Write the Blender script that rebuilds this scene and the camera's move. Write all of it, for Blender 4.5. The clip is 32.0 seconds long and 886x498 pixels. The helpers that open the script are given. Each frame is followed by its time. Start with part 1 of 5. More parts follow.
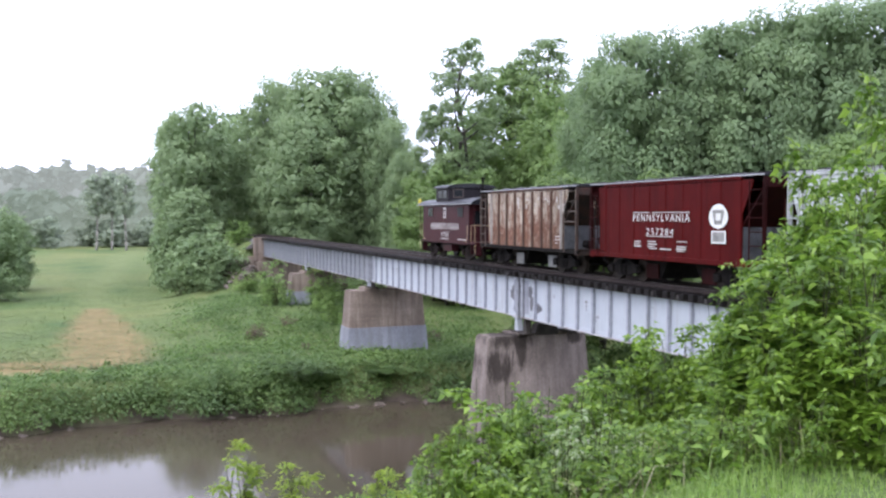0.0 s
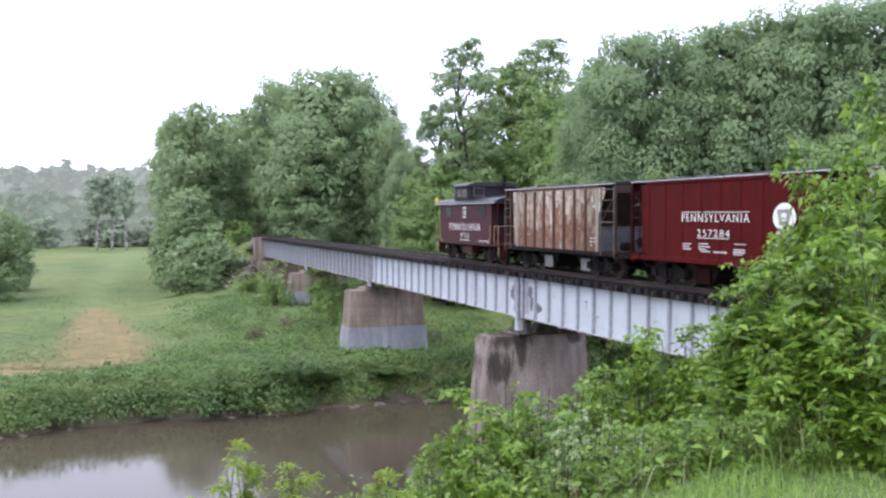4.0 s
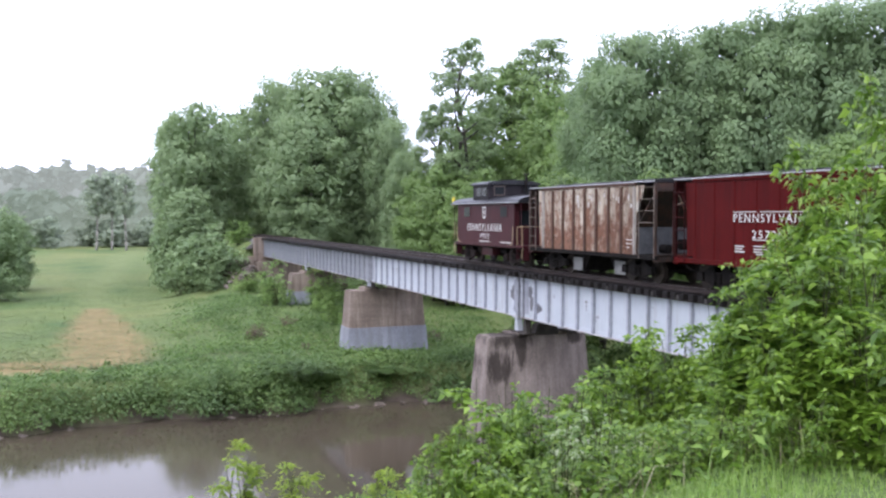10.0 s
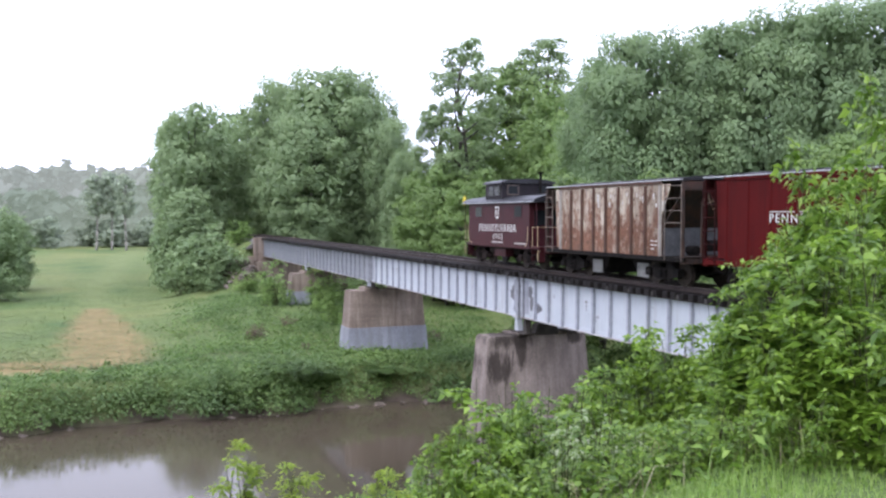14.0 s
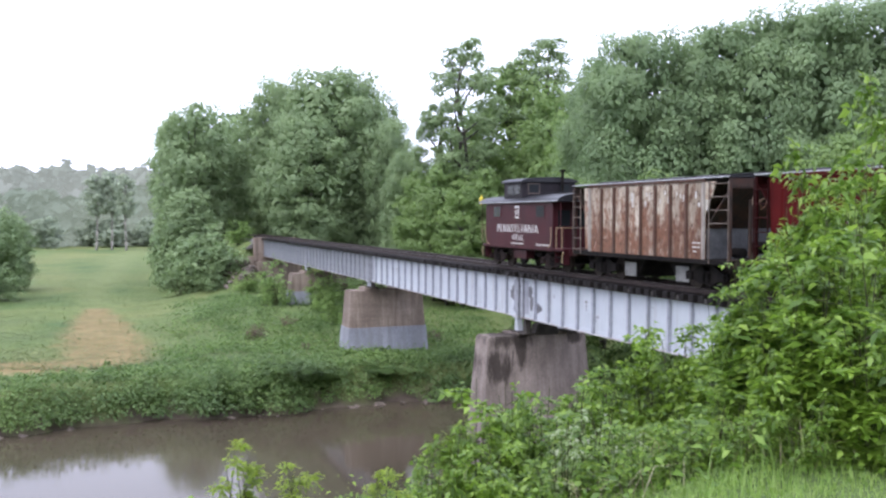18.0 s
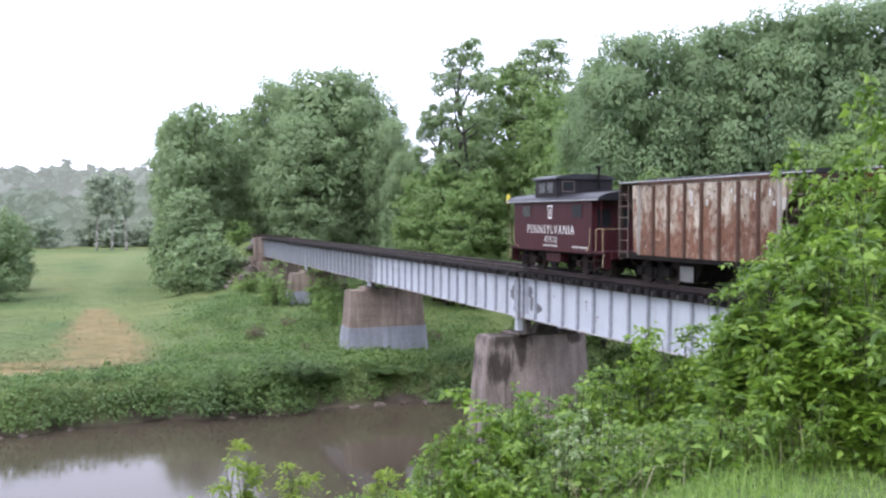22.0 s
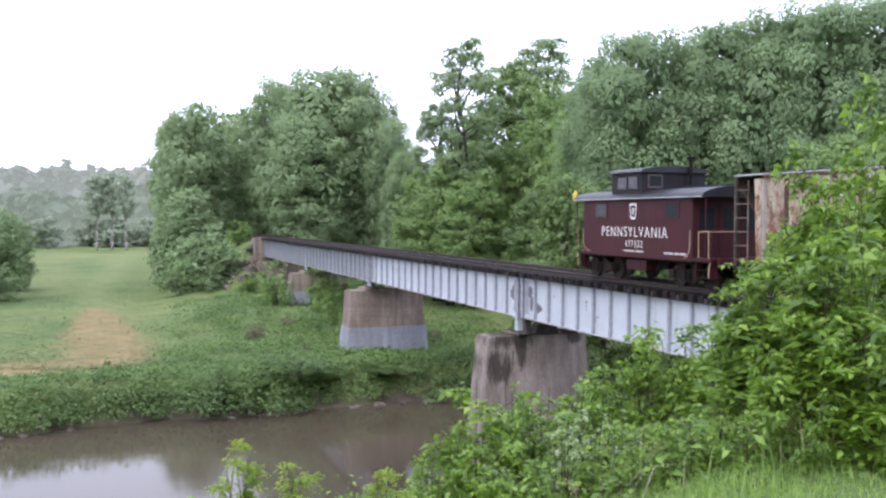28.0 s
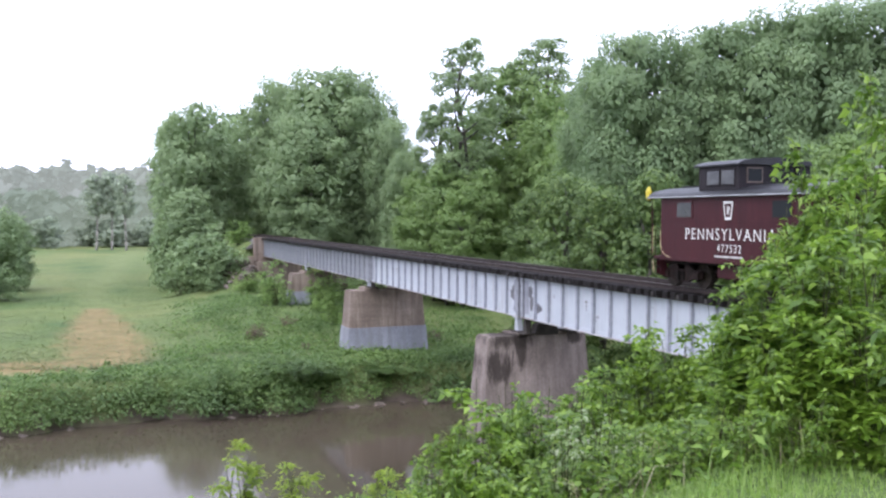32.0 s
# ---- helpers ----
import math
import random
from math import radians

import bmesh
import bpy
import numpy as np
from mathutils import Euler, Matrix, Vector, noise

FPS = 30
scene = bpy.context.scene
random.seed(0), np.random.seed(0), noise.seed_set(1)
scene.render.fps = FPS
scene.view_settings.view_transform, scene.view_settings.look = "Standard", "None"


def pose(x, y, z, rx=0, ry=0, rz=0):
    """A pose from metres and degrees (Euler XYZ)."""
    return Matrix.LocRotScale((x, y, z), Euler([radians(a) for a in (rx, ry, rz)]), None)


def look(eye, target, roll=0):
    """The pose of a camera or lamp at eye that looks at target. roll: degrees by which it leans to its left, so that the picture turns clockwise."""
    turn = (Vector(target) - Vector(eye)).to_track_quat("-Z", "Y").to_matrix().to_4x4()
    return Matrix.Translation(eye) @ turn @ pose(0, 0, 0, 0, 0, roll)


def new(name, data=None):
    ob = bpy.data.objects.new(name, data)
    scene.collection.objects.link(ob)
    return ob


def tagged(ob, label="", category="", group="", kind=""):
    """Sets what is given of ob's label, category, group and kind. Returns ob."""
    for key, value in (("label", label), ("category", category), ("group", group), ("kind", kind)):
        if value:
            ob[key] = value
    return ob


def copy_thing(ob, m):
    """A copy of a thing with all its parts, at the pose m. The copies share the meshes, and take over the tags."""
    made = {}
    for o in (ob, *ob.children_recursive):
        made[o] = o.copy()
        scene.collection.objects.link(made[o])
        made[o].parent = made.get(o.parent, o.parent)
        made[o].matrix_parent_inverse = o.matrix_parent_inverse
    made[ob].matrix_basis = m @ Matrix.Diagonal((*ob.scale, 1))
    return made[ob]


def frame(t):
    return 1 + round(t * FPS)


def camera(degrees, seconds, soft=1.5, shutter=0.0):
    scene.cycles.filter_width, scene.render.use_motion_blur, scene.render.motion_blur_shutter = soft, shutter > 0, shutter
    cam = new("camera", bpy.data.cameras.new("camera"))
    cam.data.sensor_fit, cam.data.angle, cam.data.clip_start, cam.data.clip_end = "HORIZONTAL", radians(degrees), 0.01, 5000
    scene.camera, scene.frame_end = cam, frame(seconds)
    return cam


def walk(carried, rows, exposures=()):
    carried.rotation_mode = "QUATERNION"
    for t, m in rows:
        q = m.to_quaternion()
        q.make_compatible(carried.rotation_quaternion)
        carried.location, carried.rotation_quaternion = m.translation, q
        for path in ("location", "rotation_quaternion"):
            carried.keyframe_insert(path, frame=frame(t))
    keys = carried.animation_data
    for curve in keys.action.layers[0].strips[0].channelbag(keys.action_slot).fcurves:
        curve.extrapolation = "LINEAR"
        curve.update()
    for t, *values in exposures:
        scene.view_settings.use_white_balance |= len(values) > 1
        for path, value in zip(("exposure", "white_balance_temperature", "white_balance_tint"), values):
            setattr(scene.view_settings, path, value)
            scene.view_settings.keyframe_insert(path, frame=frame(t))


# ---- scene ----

# ---- camera ----
EYE = (0.0, -19.8, 2.45)
HEAD = radians(20.99)          # turn of the view from the line of the track
AHEAD = Vector((-math.cos(HEAD), math.sin(HEAD), 0))
ASIDE = Vector((math.sin(HEAD), math.cos(HEAD), 0))
cam = camera(52.2, 32.0, soft=2.4)
_aim = Vector(EYE) + AHEAD * 50 + Vector((0, 0, -50 * 0.0369))
walk(cam, [(0.0, look(EYE, _aim)), (32.0, look(EYE, _aim))])


def spot(aside, ahead):
    """A place on the plan, in metres to the side of and along the view."""
    v = Vector(EYE) + ASIDE * aside + AHEAD * ahead
    return v.x, v.y


# ---- world and light: rain-white overcast ----
world = bpy.data.worlds.new("overcast_sky")
scene.world = world
world.use_nodes = True
wn, wl = world.node_tree.nodes, world.node_tree.links
sky = wn.new("ShaderNodeTexSky")
sky.sky_type = "NISHITA"
sky.sun_disc = False
sky.sun_elevation, sky.sun_rotation = radians(58), radians(200)
sky.air_density, sky.dust_density = 1.0, 6.0
grey = wn.new("ShaderNodeHueSaturation")
grey.inputs["Saturation"].default_value = 0.12
cloud = wn.new("ShaderNodeMix")
cloud.data_type = "RGBA"
cloud.inputs[0].default_value = 0.8
cloud.inputs[7].default_value = (9.3, 9.9, 13.2, 1)
wl.new(sky.outputs[0], grey.inputs["Color"])
wl.new(grey.outputs[0], cloud.inputs[6])
wl.new(cloud.outputs[2], wn["Background"].inputs[0])
wn["Background"].inputs[1].default_value = 0.115
sun = new("sun", bpy.data.lights.new("sun", "SUN"))
sun.data.energy, sun.data.angle, sun.data.color = 1.3, radians(60), (1.0, 0.985, 0.97)
sun.matrix_world = look((10, -60, 110), (-40, 0, 0))
scene.view_settings.exposure = 1.12

# ---- materials ----


def mat(name, rough=0.6, metal=0.0, spec=0.5):
    m = bpy.data.materials.new(name)
    m.use_nodes = True
    p = m.node_tree.nodes["Principled BSDF"]
    p.inputs["Roughness"].default_value = rough
    p.inputs["Metallic"].default_value = metal
    p.inputs["Specular IOR Level"].default_value = spec
    return m, m.node_tree.nodes, m.node_tree.links, p


def noisy(n, l, scale, detail=5, rough=0.6, stretch=None, coord="Object"):
    tc = n.new("ShaderNodeTexCoord")
    t = n.new("ShaderNodeTexNoise")
    t.inputs["Scale"].default_value = scale
    t.inputs["Detail"].default_value = detail
    t.inputs["Roughness"].default_value = rough
    src = tc.outputs[coord]
    if stretch:
        mp = n.new("ShaderNodeMapping")
        mp.inputs["Scale"].default_value = stretch
        l.new(src, mp.inputs[0])
        src = mp.outputs[0]
    l.new(src, t.inputs["Vector"])
    return t.outputs["Fac"]


def ramp(n, l, fac, stops):
    r = n.new("ShaderNodeValToRGB")
    e = r.color_ramp.elements
    while len(e) < len(stops):
        e.new(0.5)
    for k, (at, c) in zip(e, stops):
        k.position, k.color = at, (*c, 1) if len(c) == 3 else c
    l.new(fac, r.inputs[0])
    return r.outputs[0]


def blend(n, l, fac, a, b, how="MIX"):
    m = n.new("ShaderNodeMix")
    m.data_type, m.blend_type = "RGBA", how
    for sock, v in ((m.inputs[0], fac), (m.inputs[6], a), (m.inputs[7], b)):
        if isinstance(v, bpy.types.NodeSocket):
            l.new(v, sock)
        elif isinstance(v, tuple):
            sock.default_value = (*v, 1)
        else:
            sock.default_value = v
    return m.outputs[2]


def bumped(n, l, p, fac, strength=0.3, dist=0.02):
    b = n.new("ShaderNodeBump")
    b.inputs["Strength"].default_value = strength
    b.inputs["Distance"].default_value = dist
    l.new(fac, b.inputs["Height"])
    l.new(b.outputs[0], p.inputs["Normal"])


def two_tone(name, a, b, scale, rough=0.7, metal=0.0, fine=None, bump=0.2, stretch=None, lo=0.35, hi=0.65, spec=0.4):
    """A surface of two colours in patches, with a finer grain over it."""
    m, n, l, p = mat(name, rough, metal, spec)
    c = ramp(n, l, noisy(n, l, scale, stretch=stretch), [(lo, a), (hi, b)])
    g = noisy(n, l, fine or scale * 9, 4)
    c = blend(n, l, 0.55, c, ramp(n, l, g, [(0.3, (0.62, 0.62, 0.62)), (0.7, (1.25, 1.25, 1.25))]), "MULTIPLY")
    l.new(c, p.inputs["Base Color"])
    bumped(n, l, p, g, bump)
    return m


def foliage(name, a, b, c, thinness=0.3, rough=0.5, drift=0.35, deep=0.6, wet=0.1):
    """Wet leaves: each its own tint between three greens, with light coming through and a film of rain."""
    m, n, l, p = mat(name, rough, 0, 0.5)
    p.inputs["Coat Weight"].default_value = wet
    p.inputs["Coat Roughness"].default_value = min(rough + 0.05, 0.7)
    p.inputs["Coat IOR"].default_value = 1.33
    geo = n.new("ShaderNodeNewGeometry")
    col = ramp(n, l, geo.outputs["Random Per Island"], [(0.0, a), (0.55, b), (1.0, c)])
    big = noisy(n, l, drift, 3)
    col = blend(n, l, deep, col, ramp(n, l, big, [(0.3, (0.6, 0.66, 0.62)), (0.7, (1.25, 1.2, 1.05))]), "MULTIPLY")
    l.new(col, p.inputs["Base Color"])
    tr = n.new("ShaderNodeBsdfTranslucent")
    l.new(col, tr.inputs[0])
    mx = n.new("ShaderNodeMixShader")
    mx.inputs[0].default_value = thinness
    l.new(p.outputs[0], mx.inputs[1])
    l.new(tr.outputs[0], mx.inputs[2])
    l.new(mx.outputs[0], n["Material Output"].inputs[0])
    return m


M_LEAF_WOOD = foliage("leaf_woodland", (0.190, 0.270, 0.130), (0.225, 0.310, 0.156), (0.25, 0.34, 0.174), 0.48, 0.7, wet=0.9)
M_LEAF_OAK = foliage("leaf_dark_wood", (0.190, 0.275, 0.138), (0.208, 0.297, 0.151), (0.232, 0.325, 0.168), 0.52, 0.7, wet=0.9)
M_LEAF_MID = foliage("leaf_light_tree", (0.165, 0.255, 0.085), (0.20, 0.30, 0.10), (0.235, 0.335, 0.118), 0.52, 0.65, wet=0.8)
M_LEAF_YOUNG = foliage("leaf_young_tree", (0.085, 0.145, 0.045), (0.125, 0.195, 0.06), (0.225, 0.32, 0.105), 0.5, 0.6, wet=0.5)
M_LEAF_LIGHT = foliage("leaf_light_bush", (0.15, 0.25, 0.07), (0.22, 0.335, 0.10), (0.30, 0.42, 0.15), 0.55, wet=0.4)
M_LEAF_LIME = foliage("leaf_lime_bush", (0.082, 0.155, 0.016), (0.178, 0.295, 0.035), (0.288, 0.42, 0.070), 0.5, 0.42)
M_LEAF_SAP = foliage("leaf_sapling", (0.195, 0.280, 0.030), (0.275, 0.375, 0.048), (0.37, 0.47, 0.085), 0.6, 0.42)
# Paler and greyer than the other leaves: rain haze put into their colour.
M_LEAF_FAR_HAZE = foliage("leaf_far_haze", (0.27, 0.325, 0.245), (0.295, 0.35, 0.265), (0.32, 0.375, 0.285), 0.42, 0.7, wet=1.0)
M_LEAF_BUSH = foliage("leaf_bush", (0.064, 0.130, 0.017), (0.146, 0.254, 0.034), (0.25, 0.368, 0.062), 0.5, 0.45)
M_LEAF_PALE = foliage("leaf_pale_shrub", (0.1296, 0.2268, 0.0648), (0.243, 0.3402, 0.1215), (0.4455, 0.486, 0.3402), 0.5)
M_LEAF_BANK = foliage("leaf_bank", (0.096, 0.168, 0.053), (0.132, 0.214, 0.070), (0.185, 0.272, 0.094), 0.5, 0.55, 0.16, 1.0)
M_GRASS = foliage("grass_blade", (0.160, 0.278, 0.052), (0.225, 0.355, 0.070), (0.31, 0.41, 0.12), 0.52)
M_MEADOW = foliage("meadow_blade", (0.085, 0.128, 0.042), (0.115, 0.155, 0.053), (0.160, 0.182, 0.072), 0.4)
M_BARK = two_tone("bark", (0.0486, 0.0405, 0.034), (0.1053, 0.0932, 0.081), 3, 0.9, stretch=(4, 4, 0.6), bump=0.6)
M_STEM = two_tone("green_stem", (0.035, 0.038, 0.016), (0.075, 0.078, 0.035), 5, 0.8, spec=0.2)
M_BARK_PALE = two_tone("bark_pale", (0.162, 0.1458, 0.1296), (0.2754, 0.2592, 0.2349), 2, 0.9, stretch=(4, 4, 0.6), bump=0.5)


def ground_material():
    m, n, l, p = mat("meadow_ground", 0.95, 0, 0.2)
    grass = ramp(n, l, noisy(n, l, 0.07, 7), [(0.32, (0.052, 0.092, 0.034)), (0.5, (0.092, 0.132, 0.046)), (0.68, (0.165, 0.175, 0.072))])
    # broad drifts of sedge and drier grass, and the grassy lane
    drift = ramp(n, l, noisy(n, l, 0.022, 4, stretch=(1, 2.2, 1)), [(0.42, (0, 0, 0)), (0.6, (0.7, 0.7, 0.7))])
    grass = blend(n, l, drift, grass, (0.125, 0.142, 0.056))
    lane = n.new("ShaderNodeAttribute")
    lane.attribute_name = "lane"
    grass = blend(n, l, lane.outputs["Fac"], grass, (0.128, 0.158, 0.064))
    fine = noisy(n, l, 2.2, 6)
    grass = blend(n, l, 0.7, grass, ramp(n, l, fine, [(0.3, (0.55, 0.6, 0.5)), (0.7, (1.3, 1.25, 1.2))]), "MULTIPLY")
    attr = n.new("ShaderNodeAttribute")
    attr.attribute_name = "bare"
    edge = noisy(n, l, 0.5, 6)
    mth = n.new("ShaderNodeMath")
    mth.operation = "MULTIPLY_ADD"
    l.new(edge, mth.inputs[0])
    mth.inputs[1].default_value = 0.9
    l.new(attr.outputs["Fac"], mth.inputs[2])
    soil = ramp(n, l, noisy(n, l, 0.9, 7), [(0.3, (0.125, 0.098, 0.047)), (0.5, (0.185, 0.13, 0.062)), (0.7, (0.235, 0.165, 0.085))])
    f = ramp(n, l, mth.outputs[0], [(0.62, (0, 0, 0)), (1.7, (0.8, 0.8, 0.8))])
    col = blend(n, l, f, grass, soil)
    wet = n.new("ShaderNodeAttribute")
    wet.attribute_name = "mud"
    mud = ramp(n, l, noisy(n, l, 1.7, 6), [(0.3, (0.0446, 0.0324, 0.0275)), (0.7, (0.1013, 0.077, 0.0664))])
    col = blend(n, l, wet.outputs["Fac"], col, mud)
    l.new(col, p.inputs["Base Color"])
    bumped(n, l, p, fine, 0.35, 0.12)
    return m


def water_material():
    m, n, l, p = mat("river_water", 0.07, 0, 0.5)
    p.inputs["IOR"].default_value = 1.33
    c = ramp(n, l, noisy(n, l, 0.08, 4), [(0.3, (0.045, 0.036, 0.026)), (0.7, (0.069, 0.055, 0.040))])
    l.new(c, p.inputs["Base Color"])
    bumped(n, l, p, noisy(n, l, 2.2, 4, stretch=(1, 0.5, 1)), 0.10, 0.02)
    return m


def blot(n, l, cy, cz, ry, rz, ragged=0.75):
    """A ragged stain about a place on a wall that runs along y; 0 to 1."""
    tc, sep = n.new("ShaderNodeTexCoord"), n.new("ShaderNodeSeparateXYZ")
    l.new(tc.outputs["Object"], sep.inputs[0])

    def op(kind, a, b, c=None):
        k = n.new("ShaderNodeMath")
        k.operation = kind
        for sock, v in zip(k.inputs, (a, b, c)):
            if isinstance(v, bpy.types.NodeSocket):
                l.new(v, sock)
            elif v is not None:
                sock.default_value = v
        return k.outputs[0]

    u = op("MULTIPLY_ADD", sep.outputs[1], 1 / ry, -cy / ry)
    v = op("MULTIPLY_ADD", sep.outputs[2], 1 / rz, -cz / rz)
    d = op("ADD", op("MULTIPLY", u, u), op("MULTIPLY", v, v))
    d = op("MULTIPLY_ADD", noisy(n, l, 1.7, 7, 0.65, stretch=(1, 1.9, 0.45)), ragged * 5, op("SUBTRACT", d, ragged * 2.5))
    return ramp(n, l, d, [(0.25, (1, 1, 1)), (1.25, (0, 0, 0))])


def concrete_material(name, a, b, stain, blots=(), run=0.75, courses=0.0):
    m, n, l, p = mat(name, 0.9, 0, 0.25)
    c = ramp(n, l, noisy(n, l, 0.8, 7), [(0.3, a), (0.7, b)])
    runs = ramp(n, l, noisy(n, l, 1.1, 5, stretch=(1, 1.6, 0.16)), [(0.40, (0, 0, 0)), (0.56, (1, 1, 1))])
    c = blend(n, l, runs, c, blend(n, l, run, c, stain))
    for row in blots:
        c = blend(n, l, blot(n, l, *row), c, blend(n, l, 0.85, c, stain))
    if courses:
        # pours and formwork boards: level bands of slightly different tone
        band = ramp(n, l, noisy(n, l, 1.0, 3, 0.8, stretch=(0.1, 0.1, 1.5)), [(0.40, (1 - courses,) * 3), (0.60, (1.05,) * 3)])
        c = blend(n, l, 1.0, c, band, "MULTIPLY")
    g = noisy(n, l, 9, 6)
    c = blend(n, l, 0.6, c, ramp(n, l, g, [(0.3, (0.65, 0.65, 0.65)), (0.7, (1.2, 1.2, 1.2))]), "MULTIPLY")
    l.new(c, p.inputs["Base Color"])
    bumped(n, l, p, g, 0.4, 0.03)
    return m


def girder_paint(name="girder_paint", a=(0.324, 0.3443, 0.385), b=(0.401, 0.4212, 0.459)):
    m, n, l, p = mat(name, 0.5, 0, 0.4)
    c = ramp(n, l, noisy(n, l, 0.5, 5), [(0.3, a), (0.7, b)])
    runs = ramp(n, l, noisy(n, l, 3.0, 5, stretch=(1.5, 1, 0.12)), [(0.55, (0, 0, 0)), (0.8, (1, 1, 1))])
    c = blend(n, l, runs, c, (0.2673, 0.2592, 0.2592))
    rust = ramp(n, l, noisy(n, l, 2.4, 8), [(0.66, (0, 0, 0)), (0.70, (1, 1, 1))])
    c = blend(n, l, rust, c, (0.1296, 0.1053, 0.0972))
    l.new(c, p.inputs["Base Color"])
    bumped(n, l, p, noisy(n, l, 14, 4), 0.1)
    return m


def car_paint(name, a, b, dirt, rust_at=0.62, rust=(0.17, 0.07, 0.035), rough=0.5, band=False, spec=0.3):
    """Weathered paint of a rail car: fading, dirt runs and rust."""
    m, n, l, p = mat(name, rough, 0, spec)
    c = ramp(n, l, noisy(n, l, 0.9, 6), [(0.3, a), (0.7, b)])
    runs = ramp(n, l, noisy(n, l, 2.2, 6, stretch=(2.2, 1, 0.14)), [(0.45, (0, 0, 0)), (0.8, (1, 1, 1))])
    c = blend(n, l, runs, c, dirt)
    rn = noisy(n, l, 2.0, 10, 0.72, stretch=(1.1, 1, 0.6))
    if band:
        # rust is thickest on the lower part of the sheets
        tc, sep, mr, ad = n.new("ShaderNodeTexCoord"), n.new("ShaderNodeSeparateXYZ"), n.new("ShaderNodeMapRange"), n.new("ShaderNodeMath")
        l.new(tc.outputs["Object"], sep.inputs[0])
        mr.inputs[1].default_value, mr.inputs[2].default_value = 3.6, 1.4
        mr.inputs[3].default_value, mr.inputs[4].default_value = -0.10, 0.07
        l.new(sep.outputs[2], mr.inputs[0])
        ad.operation = "ADD"
        l.new(rn, ad.inputs[0])
        l.new(mr.outputs[0], ad.inputs[1])
        rn = ad.outputs[0]
    r = ramp(n, l, rn, [(rust_at - 0.07, (0, 0, 0)), (rust_at + 0.07, (0.9, 0.9, 0.9))])
    c = blend(n, l, r, c, ramp(n, l, noisy(n, l, 7, 5), [(0.3, rust), (0.7, tuple(1.9 * v for v in rust))]))
    if band:
        # flaking edges and dark scabs
        flake = ramp(n, l, noisy(n, l, 5.5, 9, 0.75, stretch=(1.3, 1, 0.7)), [(0.54, (0, 0, 0)), (0.60, (0.85, 0.85, 0.85))])
        c = blend(n, l, flake, c, tuple(0.75 * v for v in rust))
        pale = ramp(n, l, noisy(n, l, 4.0, 9, 0.75, stretch=(1.6, 1, 0.5)), [(0.58, (0, 0, 0)), (0.64, (0.7, 0.7, 0.7))])
        c = blend(n, l, pale, c, b)
        # every panel has weathered a little differently
        info = n.new("ShaderNodeObjectInfo")
        c = blend(n, l, 1.0, c, ramp(n, l, info.outputs["Random"], [(0.0, (0.72, 0.68, 0.66)), (0.5, (0.98, 0.96, 0.95)), (1.0, (1.15, 1.16, 1.17))]), "MULTIPLY")
    l.new(c, p.inputs["Base Color"])
    bumped(n, l, p, noisy(n, l, 16, 5), 0.15)
    return m


M_GROUND = ground_material()
M_WATER = water_material()
M_PIER_A = concrete_material("pier_concrete_brown", (0.2025, 0.1539, 0.1255), (0.2916, 0.2349, 0.1985), (0.0567, 0.0405, 0.0324), run=0.45, courses=0.13)
M_PIER_WET = concrete_material("pier_concrete_stained", (0.1944, 0.158, 0.1417), (0.2794, 0.2308, 0.2106), (0.0284, 0.0219, 0.0186), (
    (-2.5, -4.6, 0.75, 0.95), (-1.45, -3.9, 0.5, 1.0), (1.45, -3.25, 0.6, 0.4), (-1.8, -3.3, 1.5, 0.5)), run=0.35)
M_PIER_B = concrete_material("pier_concrete_grey", (0.2025, 0.2106, 0.2471), (0.2754, 0.2835, 0.324), (0.1539, 0.1499, 0.162), run=0.45)
M_GIRDER = girder_paint()
M_GIRDER_OLD = girder_paint("girder_paint_dull", (0.148, 0.154, 0.174), (0.205, 0.211, 0.235))
M_PEELED = two_tone("peeled_metal", (0.081, 0.081, 0.0932), (0.1377, 0.1337, 0.1417), 3, 0.7, 0.1)
M_FLANGE = two_tone("flange_paint_rusty", (0.1944, 0.162, 0.1458), (0.3726, 0.3726, 0.3888), 1.6, 0.6)
M_POST = two_tone("joint_post", (0.1782, 0.1823, 0.2066), (0.2673, 0.2714, 0.3078), 2.2, 0.6)
# A darker blue-grey than the girder's web.
M_STIFF = two_tone("stiffener_darker", (0.2349, 0.243, 0.2794), (0.3321, 0.3402, 0.3847), 2.2, 0.6)
M_DARK_STEEL = two_tone("dark_steel", (0.0284, 0.0243, 0.0227), (0.0607, 0.0502, 0.0446), 2.5, 0.7, 0.3)
M_TIE = two_tone("tie_timber", (0.0045, 0.0035, 0.0035), (0.012, 0.009, 0.009), 3, 0.75, stretch=(5, 0.7, 5), bump=0.4, spec=0.2)
M_BOLT = two_tone("bolt_steel", (0.03, 0.025, 0.024), (0.23, 0.215, 0.215), 1.1, 0.6)
M_RAIL = two_tone("rail_steel", (0.020, 0.014, 0.012), (0.045, 0.033, 0.030), 5, 0.7, 0.0, spec=0.2)
M_RAIL_TOP = two_tone("rail_worn_top", (0.22, 0.20, 0.20), (0.34, 0.32, 0.32), 5, 0.3, 0.8)
M_BALLAST = two_tone("ballast", (0.081, 0.077, 0.0729), (0.1782, 0.1661, 0.1539), 12, 0.95, bump=0.8)
M_CAR_GREY = car_paint("car_grey_rusted", (0.27, 0.225, 0.175), (0.50, 0.45, 0.375), (0.0932, 0.0518, 0.034), 0.472, (0.080, 0.0275, 0.0120), 0.65, band=True)
M_CAR_RED = car_paint("car_freight_red", (0.0486, 0.0036, 0.0038), (0.0713, 0.0053, 0.0053), (0.0292, 0.0036, 0.0037), 0.80, spec=0.05)
